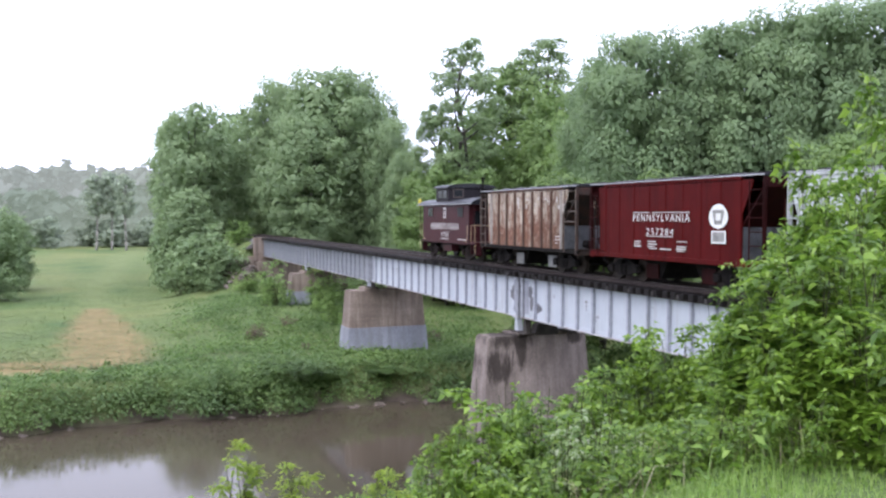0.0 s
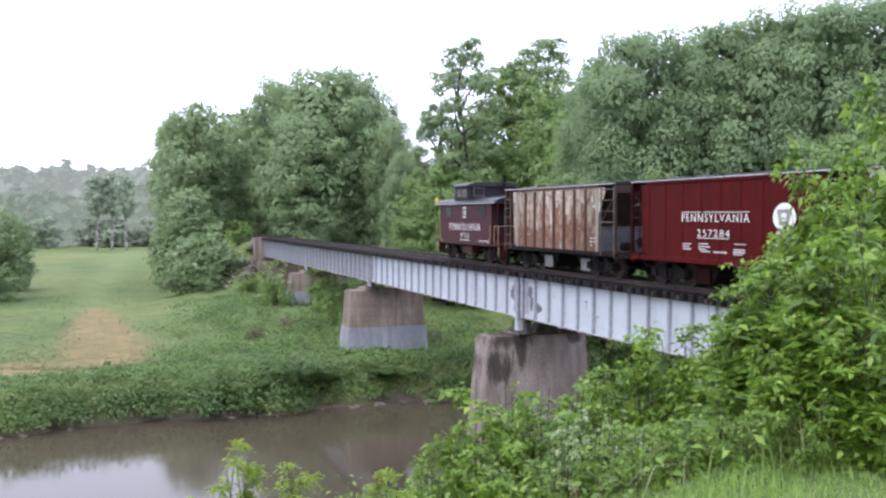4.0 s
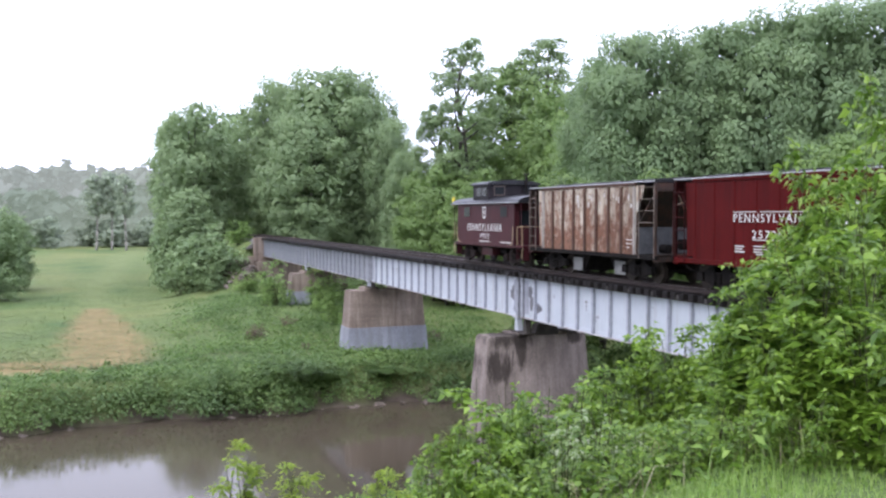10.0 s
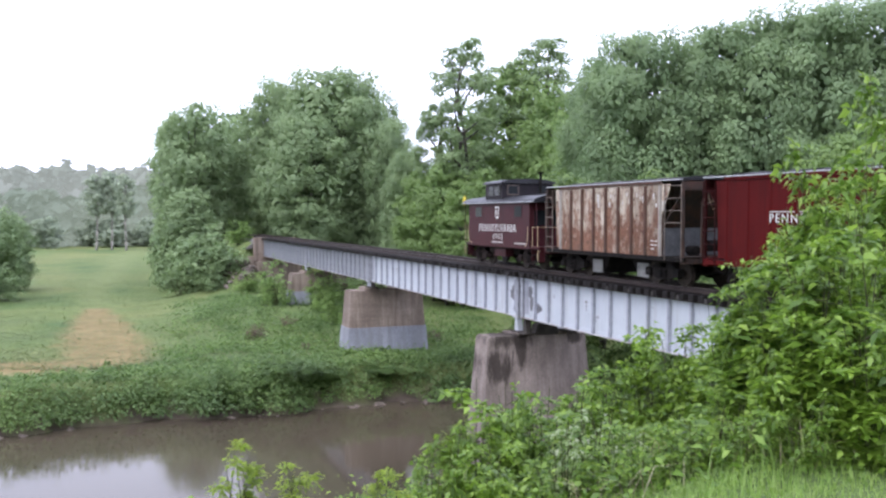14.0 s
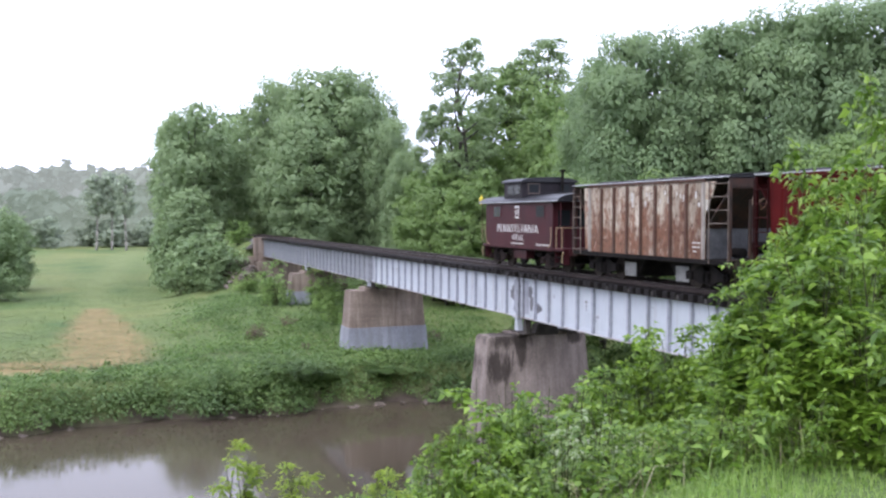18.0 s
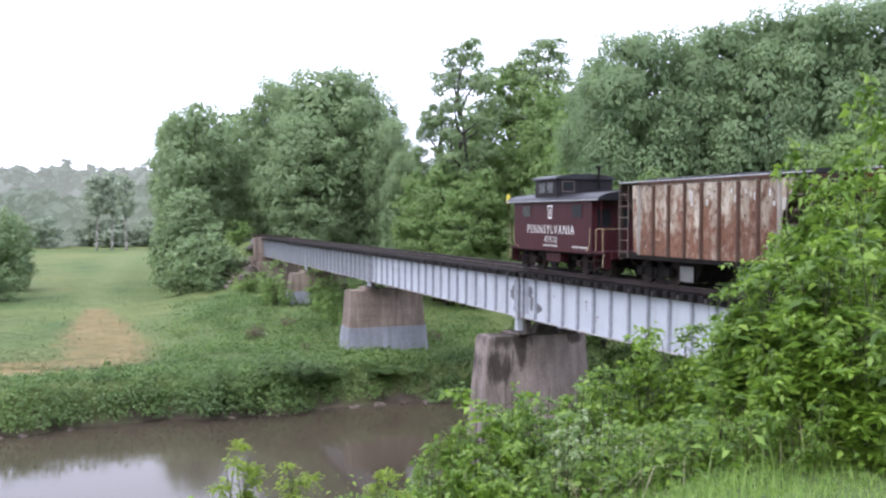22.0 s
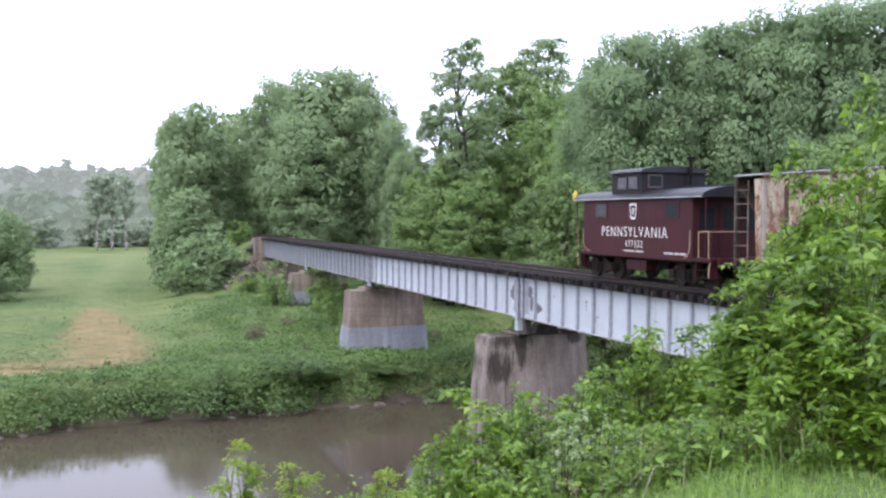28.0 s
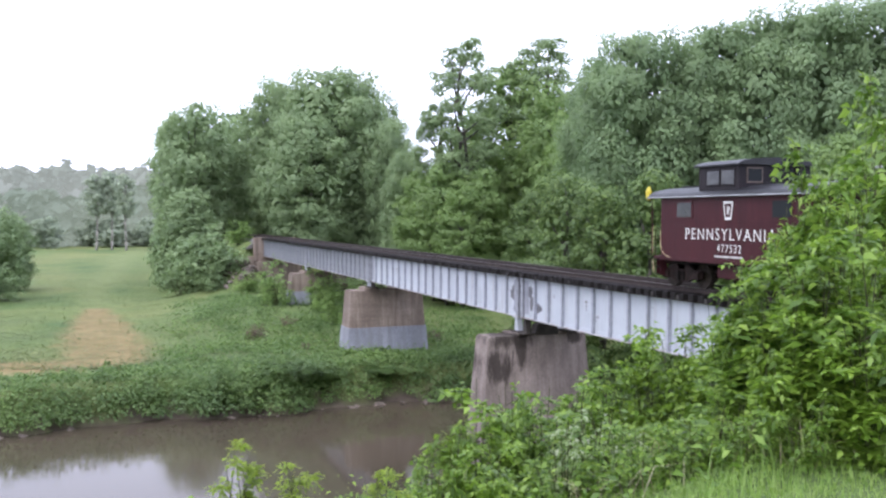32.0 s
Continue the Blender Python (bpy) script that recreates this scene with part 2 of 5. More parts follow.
M_CAR_PALE = car_paint("car_pale_grey", (0.36, 0.375, 0.385), (0.48, 0.50, 0.51), (0.19, 0.185, 0.18), 0.74, spec=0.2)
# A darker tone of the car's red, for end framing and outlet doors.
M_RED_END = car_paint("car_red_end_dark", (0.0178, 0.0041, 0.0041), (0.0292, 0.0053, 0.0057), (0.0113, 0.0032, 0.0032), 0.7, spec=0.05)
M_CABOOSE = car_paint("caboose_maroon", (0.036, 0.0085, 0.0115), (0.050, 0.0115, 0.0150), (0.024, 0.0075, 0.0095), 0.82, spec=0.16)
# Pale grey that paints the gleam of wet roof edges.
M_EAVE_GLEAM = two_tone("eave_gleam", (0.2268, 0.2268, 0.243), (0.3402, 0.3402, 0.3564), 1.2, 0.3)
M_BULKHEAD = two_tone("bulkhead_grey", (0.0405, 0.0421, 0.047), (0.0932, 0.0956, 0.1037), 1.8, 0.7)
M_ROOF = two_tone("car_roof_grey", (0.0097, 0.0097, 0.0113), (0.0227, 0.0227, 0.0267), 1.5, 0.42, 0.0, spec=0.28, bump=0.06)
M_BLACK = two_tone("black_iron", (0.0049, 0.0041, 0.0041), (0.013, 0.0105, 0.0097), 3, 0.8, 0.0, spec=0.1)
M_WHITE = two_tone("white_lettering", (0.5346, 0.5265, 0.5103), (0.648, 0.6399, 0.6237), 4, 0.55)
M_STENCIL = two_tone("faded_stencil", (0.3402, 0.324, 0.3078), (0.486, 0.4698, 0.4536), 6, 0.6)
M_YELLOW = two_tone("yellow_paint", (0.36, 0.29, 0.02), (0.46, 0.38, 0.03), 4, 0.5)
M_CREAM = two_tone("cream_grab_paint", (0.3888, 0.2835, 0.162), (0.486, 0.3807, 0.243), 4, 0.5)


def glass_material():
    m, n, l, p = mat("window_glass", 0.3, 0, 0.12)
    p.inputs["Base Color"].default_value = (0.012, 0.014, 0.016, 1)
    return m


M_GLASS = glass_material()

# ---- mesh tools ----


def part(name, bm, material, parent=None, label="", smooth=False):
    """Links a bmesh as one mesh object, under a thing or a part."""
    me = bpy.data.meshes.new(name)
    bm.to_mesh(me)
    bm.free()
    return mesh_part(name, me, material, parent, label, smooth)


def mesh_part(name, me, material, parent=None, label="", smooth=False):
    if material and not me.materials:
        me.materials.append(material)
    if smooth:
        me.polygons.foreach_set("use_smooth", [True] * len(me.polygons))
    ob = new(name, me)
    if parent:
        ob.parent = parent
    if label:
        ob["label"] = label
    return ob


def box(bm, x0, x1, y0, y1, z0, z1, bevel=0.0):
    """A block, with small bevels where asked."""
    m = Matrix.LocRotScale(((x0 + x1) / 2, (y0 + y1) / 2, (z0 + z1) / 2), None, (x1 - x0, y1 - y0, z1 - z0))
    r = bmesh.ops.create_cube(bm, size=1, matrix=m)
    if bevel:
        ed = list({e for v in r["verts"] for e in v.link_edges})
        bmesh.ops.bevel(bm, geom=ed, offset=bevel, segments=1, affect="EDGES", clamp_overlap=True)
    return bm


def boxes(*rows, bevel=0.0):
    bm = bmesh.new()
    for r in rows:
        box(bm, *r, bevel=bevel)
    return bm


def rod(bm, a, b, r, r2=None, n=8):
    """A round bar from a to b."""
    a, b = Vector(a), Vector(b)
    d = b - a
    if d.length < 1e-6:
        return bm
    m = Matrix.Translation((a + b) / 2) @ d.to_track_quat("Z", "Y").to_matrix().to_4x4()
    bmesh.ops.create_cone(bm, cap_ends=True, segments=n, radius1=r, radius2=r if r2 is None else r2, depth=d.length, matrix=m)
    return bm


def rods(path, r, n=6):
    bm = bmesh.new()
    for a, b in zip(path, path[1:]):
        rod(bm, a, b, r, n=n)
    return bm


def prism(points, y0, y1):
    """An outline in x and z drawn out along y."""
    bm = bmesh.new()
    f = bm.faces.new([bm.verts.new((x, y0, z)) for x, z in points])
    r = bmesh.ops.extrude_face_region(bm, geom=[f])
    bmesh.ops.translate(bm, vec=(0, y1 - y0, 0), verts=[v for v in r["geom"] if isinstance(v, bmesh.types.BMVert)])
    bmesh.ops.recalc_face_normals(bm, faces=bm.faces)
    return bm


def profile_x(points, x0, x1):
    """An outline in y and z drawn out along x."""
    bm = bmesh.new()
    f = bm.faces.new([bm.verts.new((x0, y, z)) for y, z in points])
    r = bmesh.ops.extrude_face_region(bm, geom=[f])
    bmesh.ops.translate(bm, vec=(x1 - x0, 0, 0), verts=[v for v in r["geom"] if isinstance(v, bmesh.types.BMVert)])
    bmesh.ops.recalc_face_normals(bm, faces=bm.faces)
    return bm


def lettering(name, text, size, m, parent, material=None, wide=1.0, label=""):
    """Flat raised letters in the built-in font, centred, reading along +x in the plane of m."""
    cu = bpy.data.curves.new(name, "FONT")
    cu.body, cu.size, cu.align_x, cu.align_y, cu.extrude = text, size, "CENTER", "CENTER", 0.003
    cu.offset = -0.007
    cu.space_character = 1.26
    tmp = bpy.data.objects.new(name, cu)
    scene.collection.objects.link(tmp)
    me = bpy.data.meshes.new_from_object(tmp.evaluated_get(bpy.context.evaluated_depsgraph_get()))
    bpy.data.objects.remove(tmp)
    me.transform(m @ Matrix.Diagonal((wide, 1, 1, 1)))
    me.materials.clear()
    return mesh_part(name, me, material or M_WHITE, parent, label)


def leaf_mesh(name, pos, size, rng, aspect=0.55, up=0.4, droop=None, pointed=False, out=None, stray=0.45):
    """One mesh of many leaves at pos (n x 3): each a bent blade of its own."""
    n = len(pos)
    nor = rng.normal(size=(n, 3))
    nor[:, 2] = np.abs(nor[:, 2]) + up
    if out is not None:
        nor = nor * stray + out
    nor /= np.linalg.norm(nor, axis=1)[:, None]
    ax = rng.normal(size=(n, 3))
    if droop is not None:
        ax += droop
    ax -= nor * (ax * nor).sum(1)[:, None]
    ax /= np.linalg.norm(ax, axis=1)[:, None] + 1e-9
    bi = np.cross(nor, ax)
    s = (size * rng.uniform(0.6, 1.35, n))[:, None]
    w = s * aspect
    if pointed:
        cols = [pos, pos + ax * s * 0.4 + bi * w * 0.5 + nor * w * 0.16, pos + ax * s - nor * s * 0.18,
                pos + ax * s * 0.4 - bi * w * 0.5 + nor * w * 0.16, pos + ax * s * 0.45]
        quads = ((0, 1, 2, 4), (0, 4, 2, 3))
    else:
        cols = [pos - ax * s * 0.5, pos + bi * w * 0.5 + nor * s * 0.08, pos + ax * s * 0.5 - nor * s * 0.1, pos - bi * w * 0.5 + nor * s * 0.08]
        quads = ((0, 1, 2, 3),)
    k = len(cols)
    co = np.stack(cols, 1).reshape(-1, 3)
    q = np.concatenate([np.array(f)[None] + (np.arange(n) * k)[:, None] for f in quads])
    return raw_mesh(name, co, q)


def raw_mesh(name, co, quads):
    me = bpy.data.meshes.new(name)
    co, quads = np.asarray(co, np.float32), np.asarray(quads, np.int32)
    me.vertices.add(len(co))
    me.vertices.foreach_set("co", co.ravel())
    me.loops.add(quads.size)
    me.loops.foreach_set("vertex_index", quads.ravel())
    me.polygons.add(len(quads))
    me.polygons.foreach_set("loop_start", np.arange(0, quads.size, quads.shape[1], dtype=np.int32))
    me.update(calc_edges=True)
    me.validate()
    return me


# ---- the ground: one sheet with the river's bed in it ----
WATER = -9.55


def smooth(a, b, x):
    t = np.clip((x - a) / (b - a), 0, 1)
    return t * t * (3 - 2 * t)


def waves(x, y, s, seed):
    """Cheap rolling unevenness."""
    r = np.random.default_rng(seed)
    z = 0
    for k in range(5):
        a, f, p = r.uniform(0, 6.28), s * 1.7 ** k, r.uniform(0, 6.28)
        z = z + np.sin((x * np.cos(a) + y * np.sin(a)) * f + p) / 1.6 ** k
    return z / 2.2


def far_shore(y):
    return -54.3 + 13 * smooth(6, 30, y) - 3.0 * smooth(-30, -90, y) + 0.5 * np.sin(y * 0.45) + 0.3 * np.sin(y * 1.3 + 1)


def land(x, y):
    x, y = np.asarray(x, float), np.asarray(y, float)
    fs = far_shore(y)
    ns = fs + 25
    away = np.hypot(x + 60, y)
    plain = -7.5 + 0.22 * waves(x, y, 0.09, 3) * smooth(300, 120, away) + 0.10 * waves(x, y, 0.6, 4) * smooth(110, 50, away)
    far = WATER - 0.15 + (plain - WATER + 0.15) * smooth(0.0, 2.3, fs - x)
    # near side: plateau by the camera, the track's bank further back
    edge = -3.2 - 3.6 * smooth(-19, -12, y) - 4.9 * smooth(-12, -2, y)
    top = 0.85 - 1.5 * smooth(-12, -4, y) + 0.5 * smooth(5, 14, y) + 0.06 * waves(x, y, 0.9, 5)
    run = np.clip((x - ns) / np.maximum(edge - ns, 4), 0, 1)
    near = WATER - 0.15 + (top - WATER + 0.15) * run ** 0.8
    bed = WATER - 1.6
    z = np.where(x < fs, far, np.where(x > ns, near, bed + 1.45 * np.clip(1 - np.minimum(x - fs, ns - x) / 2.5, 0, 1)))
    # the meadow rises towards the far abutment
    z = np.where(x < fs, z + 1.5 * smooth(15, 5, np.abs(y + 1)) * smooth(-70, -84, x) * smooth(-119, -106, x), z)
    z = np.where(x < fs, z + 3.4 * np.exp(-((x + 107) / 3.4) ** 2 - ((y + 4.0) / 2.6) ** 2), z)
    # the bank that carries the track to the far abutment
    dist = np.abs(y)
    bank = -0.75 - np.clip(dist - 3.0, 0, None) * 0.8
    bank = bank - 6.5 * smooth(-150, -230, x)
    z = np.where(x < -109.1, np.maximum(z, bank), z)
    return z


def land_at(x, y):
    return float(land(x, y))


# the track worn through the meadow: aside, ahead, half width
WORN = ((-34, 57, 1.3), (-28.6, 58.5, 1.7), (-24.6, 59.5, 2.0), (-22.5, 61.5, 2.4), (-24.2, 65.5, 2.8), (-27.7, 72.9, 2.6), (-32.5, 84.5, 2.0), (-36.7, 95.7, 1.2))
# the grassy lane that goes on from it to the far wood
LANE = ((-35, 92, 1.6), (-44.6, 115, 1.8), (-54.7, 147, 2.2), (-72.6, 204, 3.0), (-92.5, 274, 3.6))


def worn_at(aside, ahead, line=WORN):
    """How near a worn line is there, 0 to 1."""
    best = np.zeros(np.shape(aside))
    for (a0, b0, r0), (a1, b1, r1) in zip(line, line[1:]):
        for f in np.linspace(0, 1, 9 if line is WORN else 25):
            r = r0 + (r1 - r0) * f
            d = np.hypot(aside - a0 - (a1 - a0) * f, (ahead - b0 - (b1 - b0) * f) * 0.75)
            best = np.maximum(best, smooth(r * 1.9, 0.0, d))
    return best



def build_ground():
    def axis(lo, hi, fine, reach):
        mid = np.arange(lo, hi + fine, fine)
        step, out = fine, []
        v = 0.0
        while v < reach:
            step *= 1.16
            v += step
            out.append(v)
        out = np.array(out)
        return np.concatenate([lo - out[::-1], mid, hi + out])
    xs, ys = axis(-125, 12, 0.8, 2600), axis(-70, 40, 0.8, 2600)
    gx, gy = np.meshgrid(xs, ys, indexing="ij")
    gz = land(gx, gy)
    co = np.stack([gx, gy, gz], -1).reshape(-1, 3)
    i = np.arange(len(xs) - 1)[:, None] * len(ys) + np.arange(len(ys) - 1)[None]
    i = i.ravel()
    me = raw_mesh("ground", co, np.stack([i, i + len(ys), i + len(ys) + 1, i + 1], 1))
    # bare soil: the track worn through the meadow, the river's edges
    cx = (co[:, 0] - EYE[0]) * AHEAD.x + (co[:, 1] - EYE[1]) * AHEAD.y
    cy = (co[:, 0] - EYE[0]) * ASIDE.x + (co[:, 1] - EYE[1]) * ASIDE.y
    bare = worn_at(cy, cx)
    shore = smooth(0.6, 0.2, np.abs(co[:, 2] - WATER - 0.1))
    at = me.attributes.new("bare", "FLOAT", "POINT")
    at.data.foreach_set("value", (bare * 0.85).astype(np.float32))
    at = me.attributes.new("lane", "FLOAT", "POINT")
    at.data.foreach_set("value", worn_at(cy, cx, LANE).astype(np.float32))
    at = me.attributes.new("mud", "FLOAT", "POINT")
    at.data.foreach_set("value", shore.astype(np.float32))
    g = mesh_part("ground", me, M_GROUND, smooth=True)
    tagged(g, "green river meadow with a bare brown worn track", "ground", kind="structure")
    bm = bmesh.new()
    bmesh.ops.create_grid(bm, x_segments=30, y_segments=60, size=1, matrix=Matrix.LocRotScale((-40, 0, WATER), None, (40, 400, 1)))
    w = part("river_water", bm, M_WATER)
    tagged(w, "muddy brown slow river with faint ripples", "river", kind="structure")


build_ground()

# ---- the bridge: four deck girder spans on concrete piers ----
JOINTS = (-13.5, -38.25, -63.3, -84.5, -107.7)
PIERS = (-38.7, -64.0, -85.0)
TOP, BOTTOM, GY = -0.42, -2.33, 1.1          # girders: top, foot, distance from the line


def build_span(x0, x1, paint, stiff):
    th = tagged(new("bridge_span"), "pale grey painted riveted steel girder span with peeling patches", "bridge span", "bridge spans")
    th.location = ((x0 + x1) / 2, 0, 0)
    h = (x1 - x0) / 2 - 0.06
    n = round((x1 - x0) / 1.3)
    for side in (-1, 1):
        y = side * GY
        web = part("girder", boxes((-h, h, y - 0.012, y + 0.012, BOTTOM + 0.02, TOP - 0.02)), paint, th)
        for nm, z0, z1 in (("top_flange", TOP - 0.03, TOP), ("bottom_flange", BOTTOM, BOTTOM + 0.03)):
            part(nm, boxes((-h, h, y - 0.19, y + 0.19, z0, z1), bevel=0.004), M_DARK_STEEL if z1 == TOP else M_FLANGE, web)
        for nm, z0, z1 in (("top_angle", TOP - 0.18, TOP - 0.032), ("bottom_angle", BOTTOM + 0.032, BOTTOM + 0.18)):
            part(nm, boxes((-h, h, y - 0.03, y - 0.0125, z0, z1), (-h, h, y + 0.0125, y + 0.03, z0, z1)), paint, web)
        st = None
        for k in range(n + 1):
            x = -h + 0.09 + (2 * h - 0.18) * k / n
            wide = 0.05 if k not in (0, n) else 0.11
            if st is None or k in (0, 1, n):
                bm = boxes((-wide, wide, -0.145, -0.0125, BOTTOM + 0.032, TOP - 0.032), (-wide, wide, 0.0125, 0.145, BOTTOM + 0.032, TOP - 0.032))
                # angle legs flat on the web
                for s in (-1, 1):
                    box(bm, -wide - 0.05, -wide, min(s * 0.031, s * 0.042), max(s * 0.031, s * 0.042), BOTTOM + 0.032, TOP - 0.032)
                ob = part("stiffener", bm, M_POST if k in (0, n) else stiff, web)
                st = ob.data
            else:
                ob = mesh_part("stiffener", st, None, web)
            ob.location = (x, y, 0)
        # rivet heads along the angles
        co, fc = [], []
        for z in (TOP - 0.10, BOTTOM + 0.10):
            for x in np.arange(-h + 0.1, h - 0.1, 0.14):
                i = len(co)
                yy = y - 0.03
                co += [(x - 0.016, yy, z - 0.016), (x + 0.016, yy, z - 0.016), (x + 0.016, yy, z + 0.016), (x - 0.016, yy, z + 0.016), (x, yy - 0.014, z)]
                fc += [(i, i + 1, i + 4, i + 4), (i + 1, i + 2, i + 4, i + 4), (i + 2, i + 3, i + 4, i + 4), (i + 3, i, i + 4, i + 4)]
        me = bpy.data.meshes.new("rivets")
        me.from_pydata(co, [], [tuple(dict.fromkeys(f)) for f in fc])
        tagged(mesh_part("rivets", me, paint, web), kind="stuff")
        for sx in (-1, 1):
            part("end_plate", boxes((*sorted((sx * (h - 0.62), sx * h)), *sorted((y - 0.034, y - 0.0315)), BOTTOM + 0.19, TOP - 0.19)), M_POST, web)
    # cross frames between the girders
    for k in range(0, 20, 4):
        x = -h + 0.3 + (2 * h - 0.6) * k / 16
        if x > h:
            break
        bm = bmesh.new()
        rod(bm, (x, -GY + 0.03, BOTTOM + 0.15), (x, GY - 0.03, TOP - 0.2), 0.04, n=4)
        rod(bm, (x, -GY + 0.03, TOP - 0.2), (x, GY - 0.03, BOTTOM + 0.15), 0.04, n=4)
        part("cross_brace", bm, M_DARK_STEEL, th)
    return th


def build_bearings(x, ztop):
    for dx in (-0.45, 0.45):
        for s in (-1, 1):
            th = tagged(new("bridge_bearing"), "pale painted cast steel bearing on the pier", "bearing", "bridge bearings")
            th.location = (x + dx, s * GY, ztop)
            g = BOTTOM - ztop
            part("base_plate", boxes((-0.32, 0.32, -0.3, 0.3, 0.0, 0.07), bevel=0.01), M_DARK_STEEL, th)
            part("shoe", prism([(-0.2, 0.07), (0.2, 0.07), (0.1, g - 0.06), (-0.1, g - 0.06)], -0.13, 0.13), M_GIRDER if dx < 0 else M_DARK_STEEL, th)
            part("sole_plate", boxes((-0.22, 0.22, -0.2, 0.2, g - 0.06, g), bevel=0.008), M_GIRDER if dx < 0 else M_DARK_STEEL, th)


def frustum(x0, y0, x1, y1, z0, z1, bx, by):
    """A battered block: top rectangle x0..x1, y0..y1 at z1, spreading by bx, by at z0."""
    bm = bmesh.new()
    lo = [bm.verts.new(v) for v in ((x0 - bx, y0 - by, z0), (x1 + bx, y0 - by, z0), (x1 + bx, y1 + by, z0), (x0 - bx, y1 + by, z0))]
    hi = [bm.verts.new(v) for v in ((x0, y0, z1), (x1, y0, z1), (x1, y1, z1), (x0, y1, z1))]
    bm.faces.new(hi), bm.faces.new(lo[::-1])
    for k in range(4):
        bm.faces.new((lo[k], lo[(k + 1) % 4], hi[(k + 1) % 4], hi[k]))
    bmesh.ops.bevel(bm, geom=list(bm.edges), offset=0.06, segments=2, affect="EDGES", clamp_overlap=True)
    return bm


def build_pier(joint, x, y0, y1, ztop, zfoot, jacket=None, thick=1.8, pad=0.22, skin=None, cap=0):
    skin = skin or M_PIER_A
    th = tagged(new("bridge_pier"), "battered weathered concrete bridge pier with dark stains", "pier", "bridge piers")
    h, k = ztop - 0.45 - zfoot, 0.075
    part("shaft", frustum(x - thick / 2, y0, x + thick / 2, y1, zfoot, ztop - cap, h * k, h * k), skin, th)
    if cap:
        part("cap", frustum(x - thick / 2 + 0.02, y0 + 0.02, x + thick / 2 - 0.02, y1 - 0.02, ztop - cap, ztop, 0.03, 0.03), skin, th)
    for s in (-1, 1):
        part("pedestal", frustum(x - 0.8, s * GY - 0.5, x + 0.8, s * GY + 0.5, ztop, ztop + pad, 0.08, 0.08), skin, th)
    if jacket:
        d = (ztop - 0.45 - jacket) * k + 0.07
        part("jacket", frustum(x - thick / 2 - d, y0 - d, x + thick / 2 + d, y1 + d, zfoot, jacket, (jacket - zfoot) * k, (jacket - zfoot) * k), M_PIER_B, th, "pale grey concrete jacket round the foot")
    build_bearings(joint, ztop + pad)
    return th


SPANS = [build_span(b, a - (0.2 if a < -14 else 0), *((M_GIRDER, M_STIFF) if a > -50 else (M_GIRDER_OLD, M_POST))) for a, b in zip(JOINTS, JOINTS[1:])]


def build_patch(span, x, z, w, h, seed):
    """Bare grey metal where the paint has peeled off the near girder."""
    rng = np.random.default_rng(seed)
    n = 22
    y = -GY - 0.0125
    pts = []
    for k in range(n):
        a = 2 * math.pi * k / n
        r = 1 + rng.uniform(-0.32, 0.22)
        pts.append((x - span.location.x + w / 2 * r * math.cos(a), z + h / 2 * r * math.sin(a)))
    web = next(o for o in span.children if o.name.startswith("girder"))
    part("peeled_patch", prism(pts, y - 0.004, y), M_PEELED, web, "bare dark grey metal where paint has peeled")


build_patch(SPANS[1], -39.1, -1.25, 1.0, 0.8, 1)
build_patch(SPANS[1], -38.8, -1.7, 0.85, 0.9, 5)
build_patch(SPANS[1], -38.75, -0.9, 0.6, 0.7, 6)
build_patch(SPANS[0], -37.45, -1.05, 0.55, 0.55, 2)
build_patch(SPANS[0], -37.3, -1.55, 0.42, 0.75, 3)
build_patch(SPANS[0], -36.7, -1.75, 0.8, 0.42, 4)
build_pier(JOINTS[1], PIERS[0], -3.0, 2.1, -3.17, WATER - 1.5, pad=0.12, thick=1.5, skin=M_PIER_WET)
blk = part("bearing_block", frustum(-38.55, -0.42, -37.95, 0.52, -3.168, -2.62, 0.06, 0.18), M_DARK_STEEL)
tagged(blk, "dark rusted steel block on the pier top", "bearing block")
tagged(build_pier(JOINTS[2], PIERS[1], -2.7, 2.75, -3.0, -8.2, jacket=-5.6), "battered brown concrete pier with grey jacketed foot in the meadow")
build_pier(JOINTS[3], PIERS[2], -2.65, 2.6, -3.0, -8.2, jacket=-4.6)


def build_abutment(x, s):
    """s: +1 where the land lies towards +x."""
    th = tagged(new("bridge_abutment"), "weathered brown concrete abutment with wing walls", "abutment", "bridge abutments")
    zf = -8.6
    a, b = sorted((x - s * 0.9, x + s * 1.2))
    part("seat", frustum(a, -2.2, b, 2.6, zf, -3.0, 0.3, 0.3), M_PIER_A, th)
    a, b = sorted((x + s * 0.35, x + s * 1.3))
    part("back_wall", boxes((a, b, -2.3, 2.7, -2.98, -0.15), bevel=0.04), M_PIER_A, th)
    for sy in (-1, 1):
        bm = prism([(x + s * 0.4, -8.6), (x + s * 7, -8.6), (x + s * 7, -4.6), (x + s * 1.35, -2.4), (x + s * 0.4, -2.4)], 0, 0.7)
        w = part("wing_wall", bm, M_PIER_A, th)
        w.location.y = 2.72 if sy > 0 else -3.02
    return th


build_abutment(JOINTS[0], 1)
build_abutment(JOINTS[4], -1)


